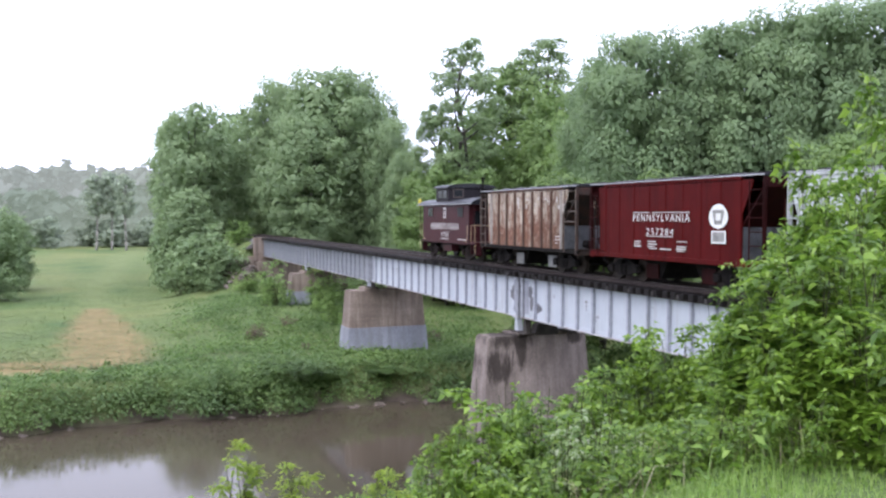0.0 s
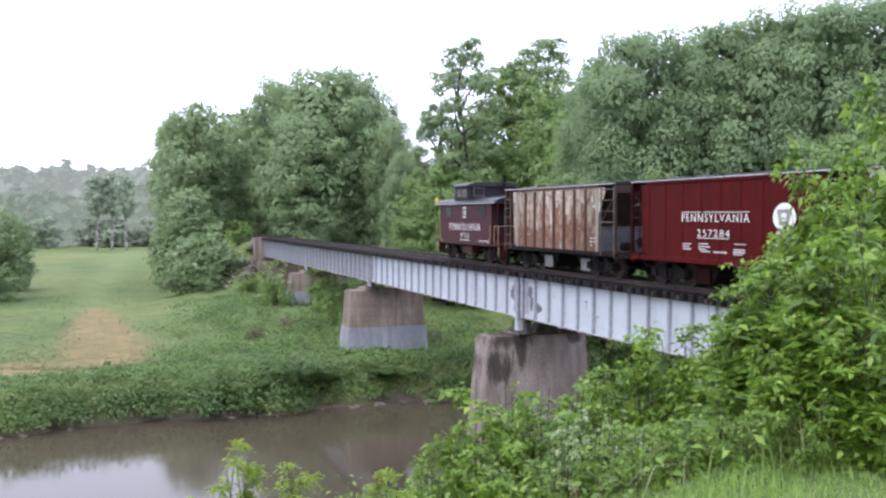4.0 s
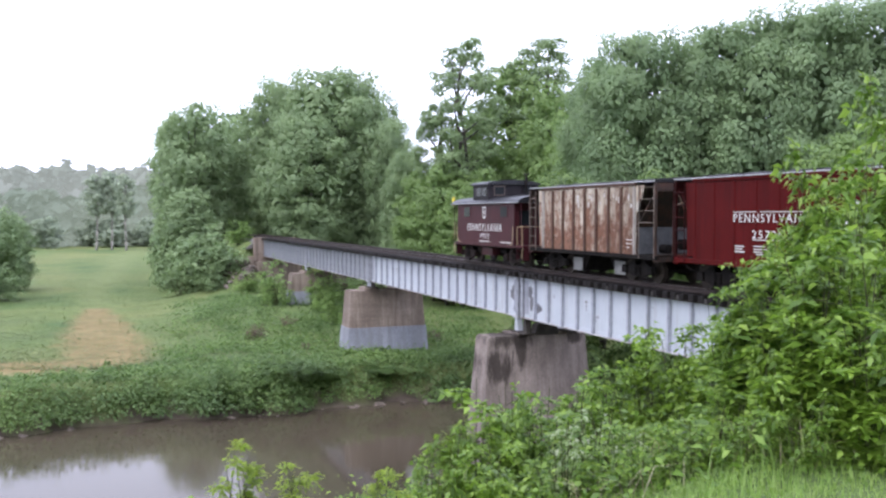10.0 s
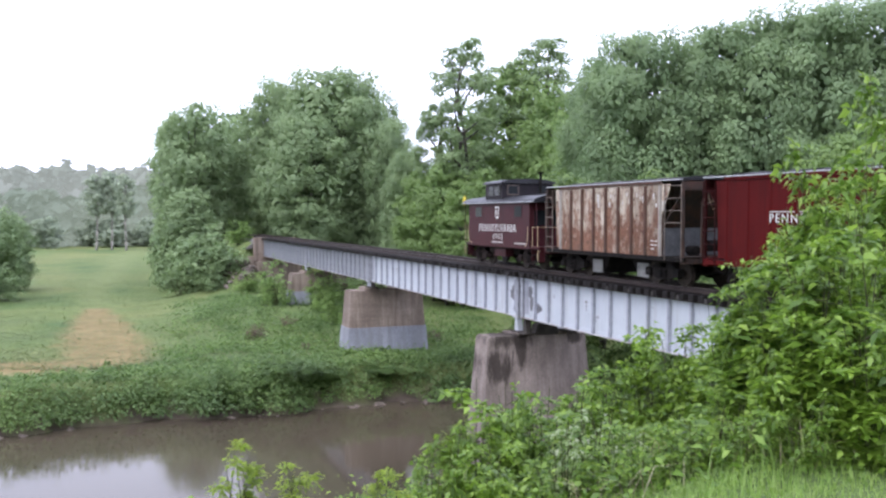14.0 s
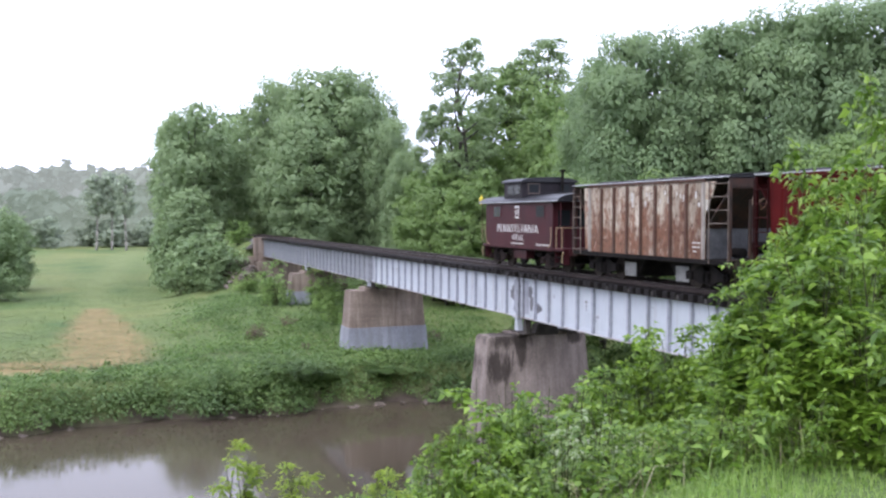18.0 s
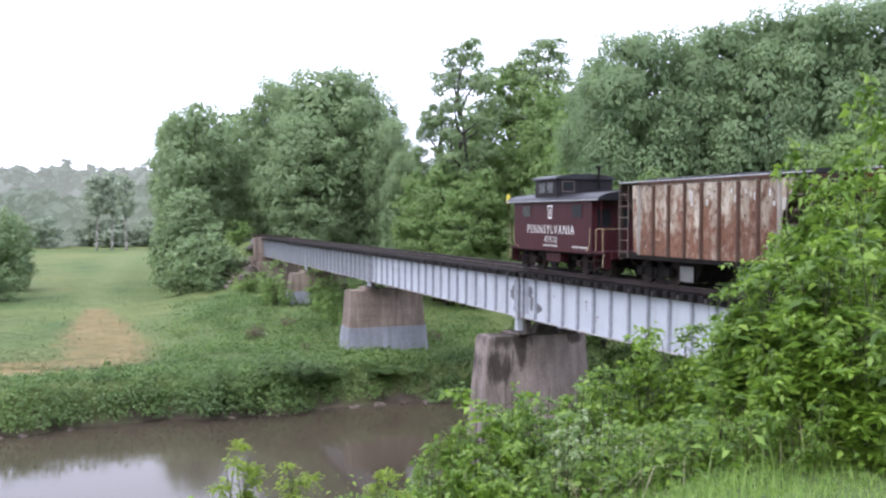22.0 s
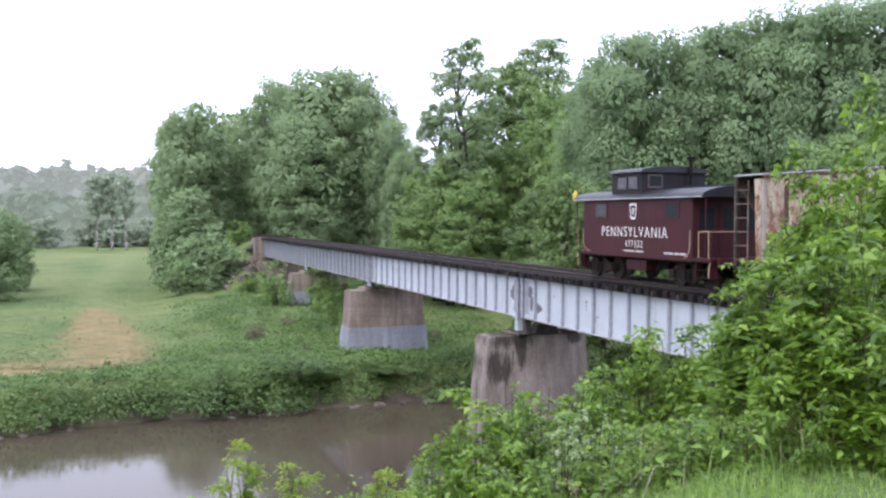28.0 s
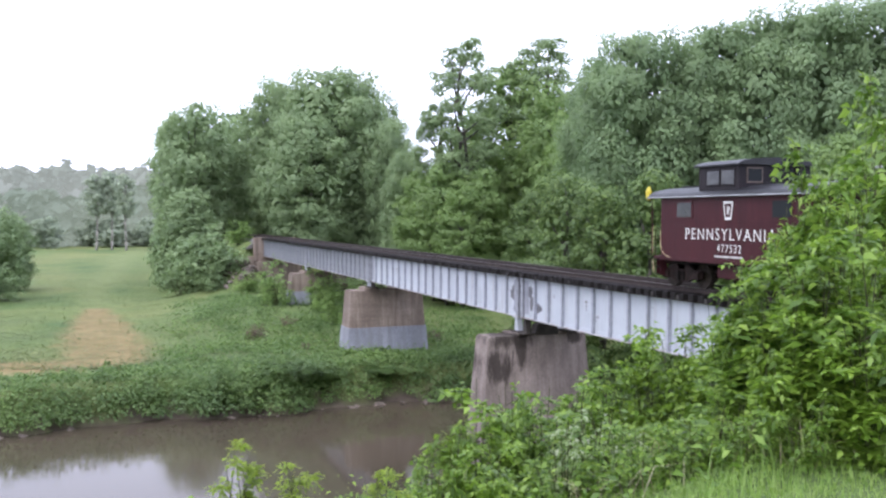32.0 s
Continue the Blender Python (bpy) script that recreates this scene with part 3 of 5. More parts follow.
def build_track():
    tr = tagged(new("railway_track"), "rusty rails on dark weathered timber ties", "railway track")
    tie = None
    xs = np.arange(-121.5, 36, 0.50)
    for x in xs:
        if tie is None:
            ob = part("tie", boxes((-0.14, 0.14, -1.45, 1.45, TOP + 0.004, -0.17), bevel=0.012), M_TIE, tr)
            tie = ob.data
        else:
            ob = mesh_part("tie", tie, None, tr)
        ob.location = (x, random.uniform(-0.06, 0.06), random.uniform(-0.003, 0.0))
    prof = [(-0.07, -0.168), (0.07, -0.168), (0.07, -0.150), (0.012, -0.125), (0.012, -0.045), (0.036, -0.035), (0.036, -0.004), (0.028, 0.0), (-0.028, 0.0), (-0.036, -0.004), (-0.036, -0.035), (-0.012, -0.045), (-0.012, -0.125), (-0.07, -0.150)]
    for y, nm in ((-0.755, "rail"), (0.755, "rail"), (-0.42, "guard_rail"), (0.42, "guard_rail")):
        drop = 0.0 if nm == "rail" else 0.035
        part(nm, profile_x([(y + a, b if b < -0.12 else b - drop) for a, b in prof], -122, 36), M_RAIL, tr)
        if nm == "rail":
            part("worn_top", boxes((-122, 36, y - 0.025, y + 0.025, 0.0005, 0.003)), M_RAIL_TOP, tr, "bright worn rail top")
    # hook bolts that hold the ties down on the girders
    bolt = None
    for k, x in enumerate(xs):
        if -70 < x < -14 and k % 3 == 0 and random.random() < 0.8:
            if bolt is None:
                bm = boxes((-0.05, 0.05, -1.535, -1.502, -0.40, -0.24), bevel=0.012)
                ob = part("hook_bolt", bm, M_BOLT, tr, "pale rusted hook bolt")
                bolt = ob.data
            else:
                ob = mesh_part("hook_bolt", bolt, None, tr)
            ob.location = (x, -0.05, random.uniform(-0.03, 0.02))
    return tr


build_track()
# ballast under the ties on the two banks
for a, b in ((-12.2, 37), (-123, -109.1)):
    o = part("ballast_bed", profile_x([(-3.1, -1.5), (3.1, -1.5), (1.9, TOP - 0.003), (-1.9, TOP - 0.003)], a, b), M_BALLAST)
    tagged(o, "grey stone ballast under the ties", "ballast", kind="structure")

# ---- the train ----
WHEEL_R = 0.42
CARS, WHEELSETS = [], []
HALF = 1.5


def build_wheelset(parent, x):
    """Axle and two flanged wheels, in the car's space."""
    ax = part("wheelset", rods([(0, -0.93, 0), (0, 0.93, 0)], 0.07, 10), M_BLACK, parent)
    for s in (-1, 1):
        bm = bmesh.new()
        rod(bm, (0, s * 0.69, 0), (0, s * 0.83, 0), WHEEL_R, n=28)
        rod(bm, (0, s * 0.68, 0), (0, s * 0.70, 0), WHEEL_R + 0.028, n=28)
        rod(bm, (0, s * 0.82, 0), (0, s * 0.86, 0), 0.13, n=12)
        for k in range(4):
            a = k * math.pi / 2
            rod(bm, (0.25 * math.cos(a), s * 0.826, 0.25 * math.sin(a)), (0.25 * math.cos(a), s * 0.838, 0.25 * math.sin(a)), 0.06, n=8)
        part("wheel", bm, M_WHEEL, ax)
    ax.location = (x, 0, WHEEL_R)
    WHEELSETS.append((ax, x))


M_WHEEL = two_tone("wheel_steel", (0.0178, 0.0138, 0.0113), (0.0446, 0.034, 0.0275), 6, 0.7, 0.0, spec=0.15)


def build_truck(parent, xc, base=1.676, material=None):
    h = base / 2
    for s in (-1, 1):
        y0, y1 = s * 0.97, s * 1.10
        out = [(-h - 0.22, 0.36), (-h - 0.2, 0.60), (-h + 0.12, 0.62), (-0.36, 0.80), (0.36, 0.80), (h - 0.12, 0.62), (h + 0.2, 0.60), (h + 0.22, 0.36), (h - 0.14, 0.34), (0.34, 0.20), (-0.34, 0.20), (-h + 0.14, 0.34)]
        bm = prism([(xc + a, b) for a, b in out], min(y0, y1), max(y0, y1))
        fr = part("truck_frame", bm, material or M_BLACK, parent)
        for dx in (-h, h):
            part("journal_box", boxes((xc + dx - 0.16, xc + dx + 0.16, min(s * 1.0, s * 1.2), max(s * 1.0, s * 1.2), 0.30, 0.58), bevel=0.03), material or M_BLACK, fr)
        for dx in (-0.13, 0.13):
            bm = bmesh.new()
            for k in range(6):
                rod(bm, (xc + dx, s * 1.12, 0.27 + k * 0.055), (xc + dx, s * 1.12, 0.30 + k * 0.055), 0.085, n=10)
            part("spring", bm, M_BLACK, fr)
    part("bolster", boxes((xc - 0.2, xc + 0.2, -1.1, 1.1, 0.60, 0.80), bevel=0.02), M_BLACK, parent)
    for dx in (-h, h):
        build_wheelset(parent, xc + dx)


def coupler(parent, x, s):
    bm = boxes(*[tuple(sorted((x, x + s * 0.55))) + (-0.08, 0.08, 0.80, 0.98)], bevel=0.02)
    box(bm, *sorted((x + s * 0.42, x + s * 0.66)), -0.14, 0.14, 0.74, 1.04, bevel=0.05)
    part("coupler", bm, M_BLACK, parent)
    part("air_hose", rods([(x, -0.35, 0.85), (x + s * 0.2, -0.34, 0.62), (x + s * 0.45, -0.25, 0.5), (x + s * 0.6, -0.1, 0.55)], 0.025), M_BLACK, parent)


M_POST_PALE = two_tone("end_post_pale", (0.162, 0.1337, 0.1174), (0.3402, 0.3078, 0.2835), 3, 0.7, stretch=(2, 2, 0.4))


def build_hopper(name, label, x0, length, paint, ribs, end=1.1, proud=0.085, rib_paint=None, end_paint=None):
    """A two-bay covered hopper. x0: rear end of its side sheet along the train; the car's space is centred on that sheet."""
    th = tagged(new(name), label, "hopper car", "hopper cars")
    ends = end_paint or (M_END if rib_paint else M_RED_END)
    lap = min(0.52, end - 0.06)
    h = length / 2
    eave, foot = 3.62, 1.02
    for s in (-1, 1):
        y = s * HALF
        ya, yb = sorted((y, y - s * 0.05))
        sd = part("side_sheet", boxes((-h, h, *sorted((y - s * 0.02, y - s * 0.05)), foot, eave)), paint, th)
        for k in range(ribs):
            # welded panels, each slightly dished
            xa = -h + 0.05 + (length - 0.1) * k / ribs
            xb = -h + 0.05 + (length - 0.1) * (k + 1) / ribs
            xa, xb = (xa if k else -h) + 0.004, (xb if k < ribs - 1 else h) - 0.004
            part("panel", boxes((xa, xb, *sorted((y, y - s * 0.019)), foot + 0.004, eave - 0.075), bevel=0.006), paint, sd)
        part("side_sill", boxes((-h - end, h + end, *sorted((y - s * 0.12, y + s * 0.03)), foot - 0.14, foot + 0.02), bevel=0.01), M_BLACK if rib_paint else paint, sd)
        for e in (-1, 1):
            # gusset plate at the sheet's end: short at the head, the whole height at the rear
            out = [(h + 0.002, eave - 0.08), (h + lap, eave - 0.08), (h + 0.85 * lap, eave - 0.35), (h + 0.002, eave - 1.15)]
            if e < 0 and lap > 0.5:
                out = [(h + 0.002, eave - 0.08), (h + 0.44, eave - 0.08), (h + 0.42, eave - 0.3), (h + 0.33, foot + 0.1), (h + 0.002, foot + 0.1)]
            part("gusset", prism([(e * a, b) for a, b in out], *sorted((y, y - s * 0.02))), paint, sd)
        part("top_chord", boxes((-h - 0.02, h + 0.02, *sorted((y - s * 0.04, y + s * 0.05)), eave - 0.07, eave + 0.02), bevel=0.01), rib_paint or paint, sd)
        rib = None
        for k in range(ribs + 1):
            x = -h + 0.05 + (length - 0.1) * k / ribs
            if rib is None:
                bm = prism([(-0.065, 0), (-0.04, s * proud), (0.04, s * proud), (0.065, 0)], foot + 0.02, eave - 0.12)
                bm.transform(Matrix(((1, 0, 0, 0), (0, 0, 1, 0), (0, 1, 0, 0), (0, 0, 0, 1))))
                ob = part("rib", bm, rib_paint or paint, sd)
                bmr = ob.data
                rib = bmr
            else:
                ob = mesh_part("rib", rib, None, sd)
            if rib_paint and k in (0, ribs):
                # the end posts are paler than the ribs between
                ob.data = ob.data.copy()
                ob.data.materials[0] = M_POST_PALE
            ob.location = (x, y, 0)
    # sloped end sheets and the end framing
    for s in (-1, 1):
        bm = prism([(s * (h - 0.9), 1.15), (s * (h - 0.84), 1.15), (s * (h + end - 0.08), 3.35), (s * (h + end - 0.14), 3.35)], -HALF + 0.06, HALF - 0.06)
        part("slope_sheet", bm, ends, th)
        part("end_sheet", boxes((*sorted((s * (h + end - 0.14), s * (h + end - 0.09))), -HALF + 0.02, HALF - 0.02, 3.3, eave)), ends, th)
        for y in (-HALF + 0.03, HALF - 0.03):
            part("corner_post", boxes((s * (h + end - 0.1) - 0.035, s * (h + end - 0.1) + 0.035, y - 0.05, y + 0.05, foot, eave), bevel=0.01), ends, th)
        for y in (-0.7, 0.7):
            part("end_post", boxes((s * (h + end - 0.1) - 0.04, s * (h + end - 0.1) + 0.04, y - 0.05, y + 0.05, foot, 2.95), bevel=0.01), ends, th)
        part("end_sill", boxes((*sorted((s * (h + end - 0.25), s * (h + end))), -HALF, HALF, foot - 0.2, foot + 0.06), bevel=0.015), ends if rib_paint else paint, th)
        # ladders on the side corner and the end
        for side in (-1, 1):
            y = side * (HALF + 0.06)
            bm = bmesh.new()
            wide, low = (0.95, 2.2) if s > 0 and rib_paint else (0.6, foot + 0.1)
            xa, xb = s * (h + end - 0.08 - wide), s * (h + end - 0.08)
            for x in (xa, xb):
                rod(bm, (x, y, foot - 0.1), (x, y, eave - 0.1), 0.02, n=6)
            for z in np.arange(low, eave - 0.1, 0.42):
                rod(bm, (xa, y, z), (xb, y, z), 0.016, n=6)
            part("ladder", bm, M_LADDER if rib_paint else ends, th)
        part("bulkhead_plate", boxes((*sorted((s * (h - 0.06), s * (h - 0.02))), -HALF + 0.1, HALF - 0.1, foot + 0.03, 2.1)), M_BULKHEAD, th)
        bm = bmesh.new()
        x = s * (h + end + 0.03)
        for y in (0.95, 1.38):
            rod(bm, (x, y, foot - 0.2), (x, y, eave + 0.1), 0.022, n=6)
        for z in np.arange(foot, eave, 0.42):
            rod(bm, (x, 0.95, z), (x, 1.38, z), 0.018, n=6)
        part("end_ladder", bm, M_LADDER if rib_paint else ends, th)
        coupler(th, s * (h + end), s)
        part("platform", boxes((*sorted((s * (h + 0.1), s * (h + end))), -HALF + 0.1, HALF - 0.1, foot - 0.02, foot + 0.02)), M_BLACK, th)
    # air tank, brake cylinder and brake wheel at one end
    if end > 0.8:
        part("brake_cylinder", rods([(h + 0.2, -0.5, 1.25), (h + 0.65, -0.5, 1.25)], 0.16, 12), M_BLACK, th)
        part("air_tank", rods([(h + 0.45, 0.1, 1.4), (h + 0.45, 0.9, 1.4)], 0.2, 12), M_BLACK, th)
    bm = bmesh.new()
    bmesh.ops.create_cone(bm, cap_ends=False, segments=20, radius1=0.27, radius2=0.27, depth=0.03, matrix=Matrix.Translation((h + end + 0.12, -0.55, 2.9)) @ Matrix.Rotation(radians(90), 4, "Y"))
    for k in range(4):
        a = k * math.pi / 2 + 0.4
        rod(bm, (h + end + 0.12, -0.55, 2.9), (h + end + 0.12, -0.55 + 0.27 * math.cos(a), 2.9 + 0.27 * math.sin(a)), 0.015, n=6)
    part("brake_wheel", bm, paint, th)
    # roof, running board, hatches
    L = h + end - 0.05
    part("roof", profile_x([(-HALF - 0.04, eave + 0.022), (HALF + 0.04, eave + 0.022), (HALF + 0.04, eave + 0.06), (0.5, eave + 0.13), (-0.5, eave + 0.13), (-HALF - 0.04, eave + 0.06)], -L, L), M_ROOF, th)
    # pale strips added for the gleam along the eaves
    for sy in (-1, 1):
        part("eave_strip", boxes((-L, L, *sorted((sy * (HALF + 0.042), sy * (HALF + 0.06))), eave + 0.024, eave + 0.066), bevel=0.006), M_EAVE_GLEAM, th)
    part("running_board", boxes((-L - 0.1, L + 0.1, -0.35, 0.35, eave + 0.17, eave + 0.20)), M_ROOF, th)
    for k in range(5):
        for y in (-0.75, 0.75):
            x = -h + length * (k + 0.5) / 5
            part("hatch", boxes((x - 0.4, x + 0.4, y - 0.28, y + 0.28, eave + 0.08, eave + 0.16), bevel=0.03), M_ROOF, th)
    # centre sill and the two outlet bays
    part("centre_sill", boxes((-h - end, h + end, -0.25, 0.25, 0.72, 1.0), bevel=0.02), M_BLACK, th)
    for x in (-1.62, 1.62):
        g = M_GATE if paint is M_CAR_GREY else ends
        bm = bmesh.new()
        lo = [bm.verts.new((x + a * 0.40, b * 0.80, 0.16)) for a, b in ((-1, -1), (1, -1), (1, 1), (-1, 1))]
        hi = [bm.verts.new((x + a * 1.0, b * 0.84, 1.02)) for a, b in ((-1, -1), (1, -1), (1, 1), (-1, 1))]
        bm.faces.new(lo[::-1]), bm.faces.new(hi)
        for k in range(4):
            bm.faces.new((lo[k], lo[(k + 1) % 4], hi[(k + 1) % 4], hi[k]))
        part("outlet_bay", bm, M_BLACK, th)
        for s in (-1, 1):
            part("outlet_door", boxes((x - 0.38, x + 0.38, *sorted((s * 0.86, s * 0.90)), 0.17, 0.70), bevel=0.012), g, th, "" if paint is not M_CAR_GREY else "pale grey outlet door")
    for s in (-1, 1):
        build_truck(th, s * 3.2)
    CARS.append((th, x0 + h))
    return th, h


M_LADDER = two_tone("ladder_rusted", (0.060, 0.042, 0.034), (0.150, 0.118, 0.100), 2.2, 0.7)
M_GATE = two_tone("gate_grey", (0.1539, 0.1499, 0.1458), (0.2592, 0.2511, 0.243), 3, 0.7)


def build_caboose(x0, length=7.1):
    """Cabin car with a centre cupola. x0: rear end of its body along the train."""
    th = tagged(new("caboose"), "maroon steel railway caboose with dark roof and cupola", "caboose")
    h = length / 2
    foot, eave = 0.95, 3.05
    hy = HALF - 0.03
    rows = [(-h, h, -hy, hy, foot, eave)]
    part("body", boxes(*rows, bevel=0.015), M_CABOOSE, th)
    arch = [(-hy - 0.14, eave + 0.005)] + [(-(hy + 0.14) * math.cos(a), eave + 0.03 + 0.36 * math.sin(a)) for a in np.linspace(0.12, math.pi - 0.12, 12)] + [(hy + 0.14, eave + 0.005)]
    part("roof", profile_x(arch, -h - 0.6, h + 0.68), M_ROOF, th)
    # the eaves' wet gleam, put on as pale strips
    for sy in (-1, 1):
        part("eave_strip", boxes((-h - 0.6, h + 0.68, *sorted((sy * (hy + 0.142), sy * (hy + 0.158))), eave + 0.002, eave + 0.045), bevel=0.005), M_EAVE_GLEAM, th)
    for xa, xb in ((-h - 0.5, -1.7), (0.6, h + 0.55)):
        part("roof_walk", boxes((xa, xb, -0.28, 0.28, eave + 0.40, eave + 0.44)), M_ROOF, th)
    for sy in (-1, 1):
        part("belt_strip", boxes((-h + 0.01, h - 0.01, *sorted((sy * hy, sy * (hy + 0.012))), 2.25, 2.31)), M_CABOOSE, th)
        part("letter_board", boxes((-h + 0.01, h - 0.01, *sorted((sy * hy, sy * (hy + 0.012))), 2.95, 3.03)), M_CABOOSE, th)
        part("side_sill", boxes((-h, h, *sorted((sy * hy, sy * (hy + 0.015))), foot - 0.02, foot + 0.10)), M_CABOOSE, th)
    # cupola
    ca, cb, ct = -1.55, 0.42, 4.22
    cu = part("cupola", boxes((ca, cb, -1.40, 1.40, eave + 0.05, ct - 0.2), bevel=0.02), M_CUPOLA, th)
    carch = [(-1.50, ct - 0.2)] + [(-1.50 * math.cos(a), ct - 0.18 + 0.22 * math.sin(a)) for a in np.linspace(0.1, math.pi - 0.1, 9)] + [(1.50, ct - 0.2)]
    part("cupola_roof", profile_x(carch, ca - 0.12, cb + 0.12), M_ROOF, cu)
    for s in (-1, 1):
        for x in (-0.80, -0.08):
            fr = part("cupola_frame", boxes((x - 0.34, x + 0.34, *sorted((s * 1.398, s * 1.418)), 3.38, 3.92), bevel=0.006), M_CUPOLA, cu)
            part("cupola_window", boxes((x - 0.29, x + 0.29, *sorted((s * 1.410, s * 1.424)), 3.44, 3.86)), M_PANE, cu)
        xe = cb if s > 0 else ca
        for y in (-0.8, 0.8):
            part("cupola_frame", boxes((*sorted((xe - s * 0.002, xe + s * 0.016)), y - 0.31, y + 0.31, 3.46, 3.95), bevel=0.006), M_LADDER if s > 0 and y < 0 else M_CUPOLA, cu)
            part("cupola_window", boxes((*sorted((xe + s * 0.008, xe + s * 0.022)), y - 0.26, y + 0.26, 3.51, 3.90)), M_GLASS, cu)
    for s in (-1, 1):
        for x in (-2.2, 2.4):
            wn_ = part("window_frame", boxes((x - 0.45, x + 0.45, *sorted((s * (hy - 0.001), s * (hy + 0.02))), 2.34, 2.94), bevel=0.006), M_CABOOSE, th)
            part("window_pane", boxes((x - 0.38, x + 0.38, *sorted((s * (hy + 0.012), s * (hy + 0.026))), 2.40, 2.88)), M_PANE if x < 0 else M_GLASS, wn_)
    # ends, steps, railings
    for s in (-1, 1):
        plat = 0.95 if s > 0 else 0.42
        xe = s * (h + plat)
        part("platform", boxes((*sorted((s * (h - 0.02), xe)), -hy, hy, foot, foot + 0.1), bevel=0.01), M_CABOOSE, th)
        part("end_door", boxes((*sorted((s * (h - 0.005), s * (h + 0.025))), -0.4, 0.4, foot + 0.12, 2.9), bevel=0.008), M_CABOOSE, th)
        part("door_pane", boxes((*sorted((s * (h + 0.02), s * (h + 0.032))), -0.26, 0.26, 1.95, 2.7)), M_GLASS, th)
        # Dark panes added to stand in for the shade on the end wall.
        for y in (-0.92, 0.92):
            ew = part("end_window_frame", boxes((*sorted((s * (h - 0.002), s * (h + 0.02))), y - 0.36, y + 0.36, 1.9, 2.75), bevel=0.006), M_CABOOSE, th)
            part("end_window_pane", boxes((*sorted((s * (h + 0.012), s * (h + 0.026))), y - 0.3, y + 0.3, 1.96, 2.69)), M_GLASS, ew)
        part("end_beam", boxes((*sorted((xe - s * 0.02, xe + s * 0.12)), -1.2, 1.2, foot - 0.2, foot + 0.12), bevel=0.02), M_CABOOSE, th)
        coupler(th, xe + s * 0.05, s)
        for y in (-1, 1):
            yy = y * (hy - 0.06)
            part("roof_post", rods([(s * (h + 0.62), yy, foot + 0.1), (s * (h + 0.62), yy, eave)], 0.02), M_CABOOSE, th)
            part("railing", rods([(xe - s * 0.03, yy, foot + 0.1), (xe - s * 0.03, yy, foot + 1.05), (xe - s * 0.03, y * 0.35, foot + 1.05), (xe - s * 0.03, y * 0.35, foot + 0.1)], 0.013), M_CABOOSE, th)
            yg = yy + y * 0.08
            if s > 0:
                part("grab_rail", rods([(h + 0.36, yg, foot + 0.12), (h + 0.36, yg, foot + 0.96), (h + 0.88, yg, foot + 1.0), (h + 0.88, yg, foot + 0.1)], 0.012), M_CREAM, th)
                part("gate_bar", rods([(h + 0.88, yg, foot + 0.98), (xe, y * 0.9, foot + 0.98), (xe, y * 0.4, foot + 0.98)], 0.010), M_CREAM, th)
            else:
                part("grab_rail", rods([(xe - 0.02, yg, foot + 0.2), (xe - 0.02, yg, foot + 1.15)], 0.012), M_CREAM, th)
            part("step_grab", rods([(xe + s * 0.02, yy + y * 0.06, foot - 0.02), (xe - s * 0.02, yy + y * 0.1, foot - 0.16), (xe - s * 0.06, yy + y * 0.08, foot - 0.5)], 0.016), M_CREAM, th)
            for k in range(3):
                z = foot - 0.02 - 0.25 * k
                part("step", boxes((*sorted((s * (h + 0.12), s * (h + max(plat, 0.6) - 0.1))), *sorted((yy, yy - y * 0.28)), z - 0.03, z)), M_BLACK, th)
            part("step_side", boxes((*sorted((s * (h + 0.1), s * (h + 0.12))), *sorted((yy, yy - y * 0.3)), foot - 0.58, foot), bevel=0.004), M_CABOOSE, th)
            part("step_side", boxes((*sorted((s * (h + plat - 0.1), s * (h + plat - 0.08))), *sorted((yy, yy - y * 0.3)), foot - 0.58, foot), bevel=0.004), M_CABOOSE, th)
            # curved grab irons on the side
            xg = s * (h - 0.06)
            bow = 0.32 if s > 0 else 0.55
            pts = [(xg, y * (hy + 0.05), 1.95)] + [(xg - s * bow * (1 - math.cos(a)), y * (hy + 0.05), 1.5 - 0.46 * math.sin(a)) for a in np.linspace(0, math.pi / 2, 6)]
            part("grab_iron", rods(pts, 0.011), M_CREAM, th)
        bm = bmesh.new()
        for y in (0.55, 0.95):
            rod(bm, (xe - s * 0.08, y, foot + 0.1), (xe - s * 0.08, y, eave - 0.1), 0.02, n=6)
        for z in np.arange(foot + 0.4, eave - 0.2, 0.38):
            rod(bm, (xe - s * 0.08, 0.55, z), (xe - s * 0.08, 0.95, z), 0.016, n=6)
        part("end_ladder", bm, M_BLACK, th)
    # marker disc at the rear
    bm = bmesh.new()
    rod(bm, (-h - 1.0, -1.3, eave - 0.06), (-h - 1.0, -1.3, eave + 0.04), 0.05, 0.115, n=16)
    rod(bm, (-h - 1.0, -1.3, eave + 0.04), (-h - 1.0, -1.3, eave + 0.28), 0.115, 0.10, n=16)
    rod(bm, (-h - 1.0, -1.3, eave + 0.28), (-h - 1.0, -1.3, eave + 0.44), 0.10, 0.03, n=16)
    part("marker_lamp", bm, M_YELLOW, th, "yellow marker lamp")
    part("marker_bracket", rods([(-h - 0.96, -1.3, eave + 0.02), (-h - 0.5, -1.3, eave + 0.02)], 0.015), M_BLACK, th)
    # stack and underframe
    part("stove_pipe", rods([(0.62, 0.6, eave + 0.3), (0.62, 0.6, 4.5)], 0.06, 10), M_BLACK, th)
    part("pipe_cap", rods([(0.62, 0.6, 4.51), (0.62, 0.6, 4.59)], 0.15, 12), M_BLACK, th)
    part("underframe", boxes((-h - 0.3, h + 0.3, -0.35, 0.35, 0.62, 0.94), (-h, h, -1.3, 1.3, 0.84, 0.94), bevel=0.02), M_BLACK, th)
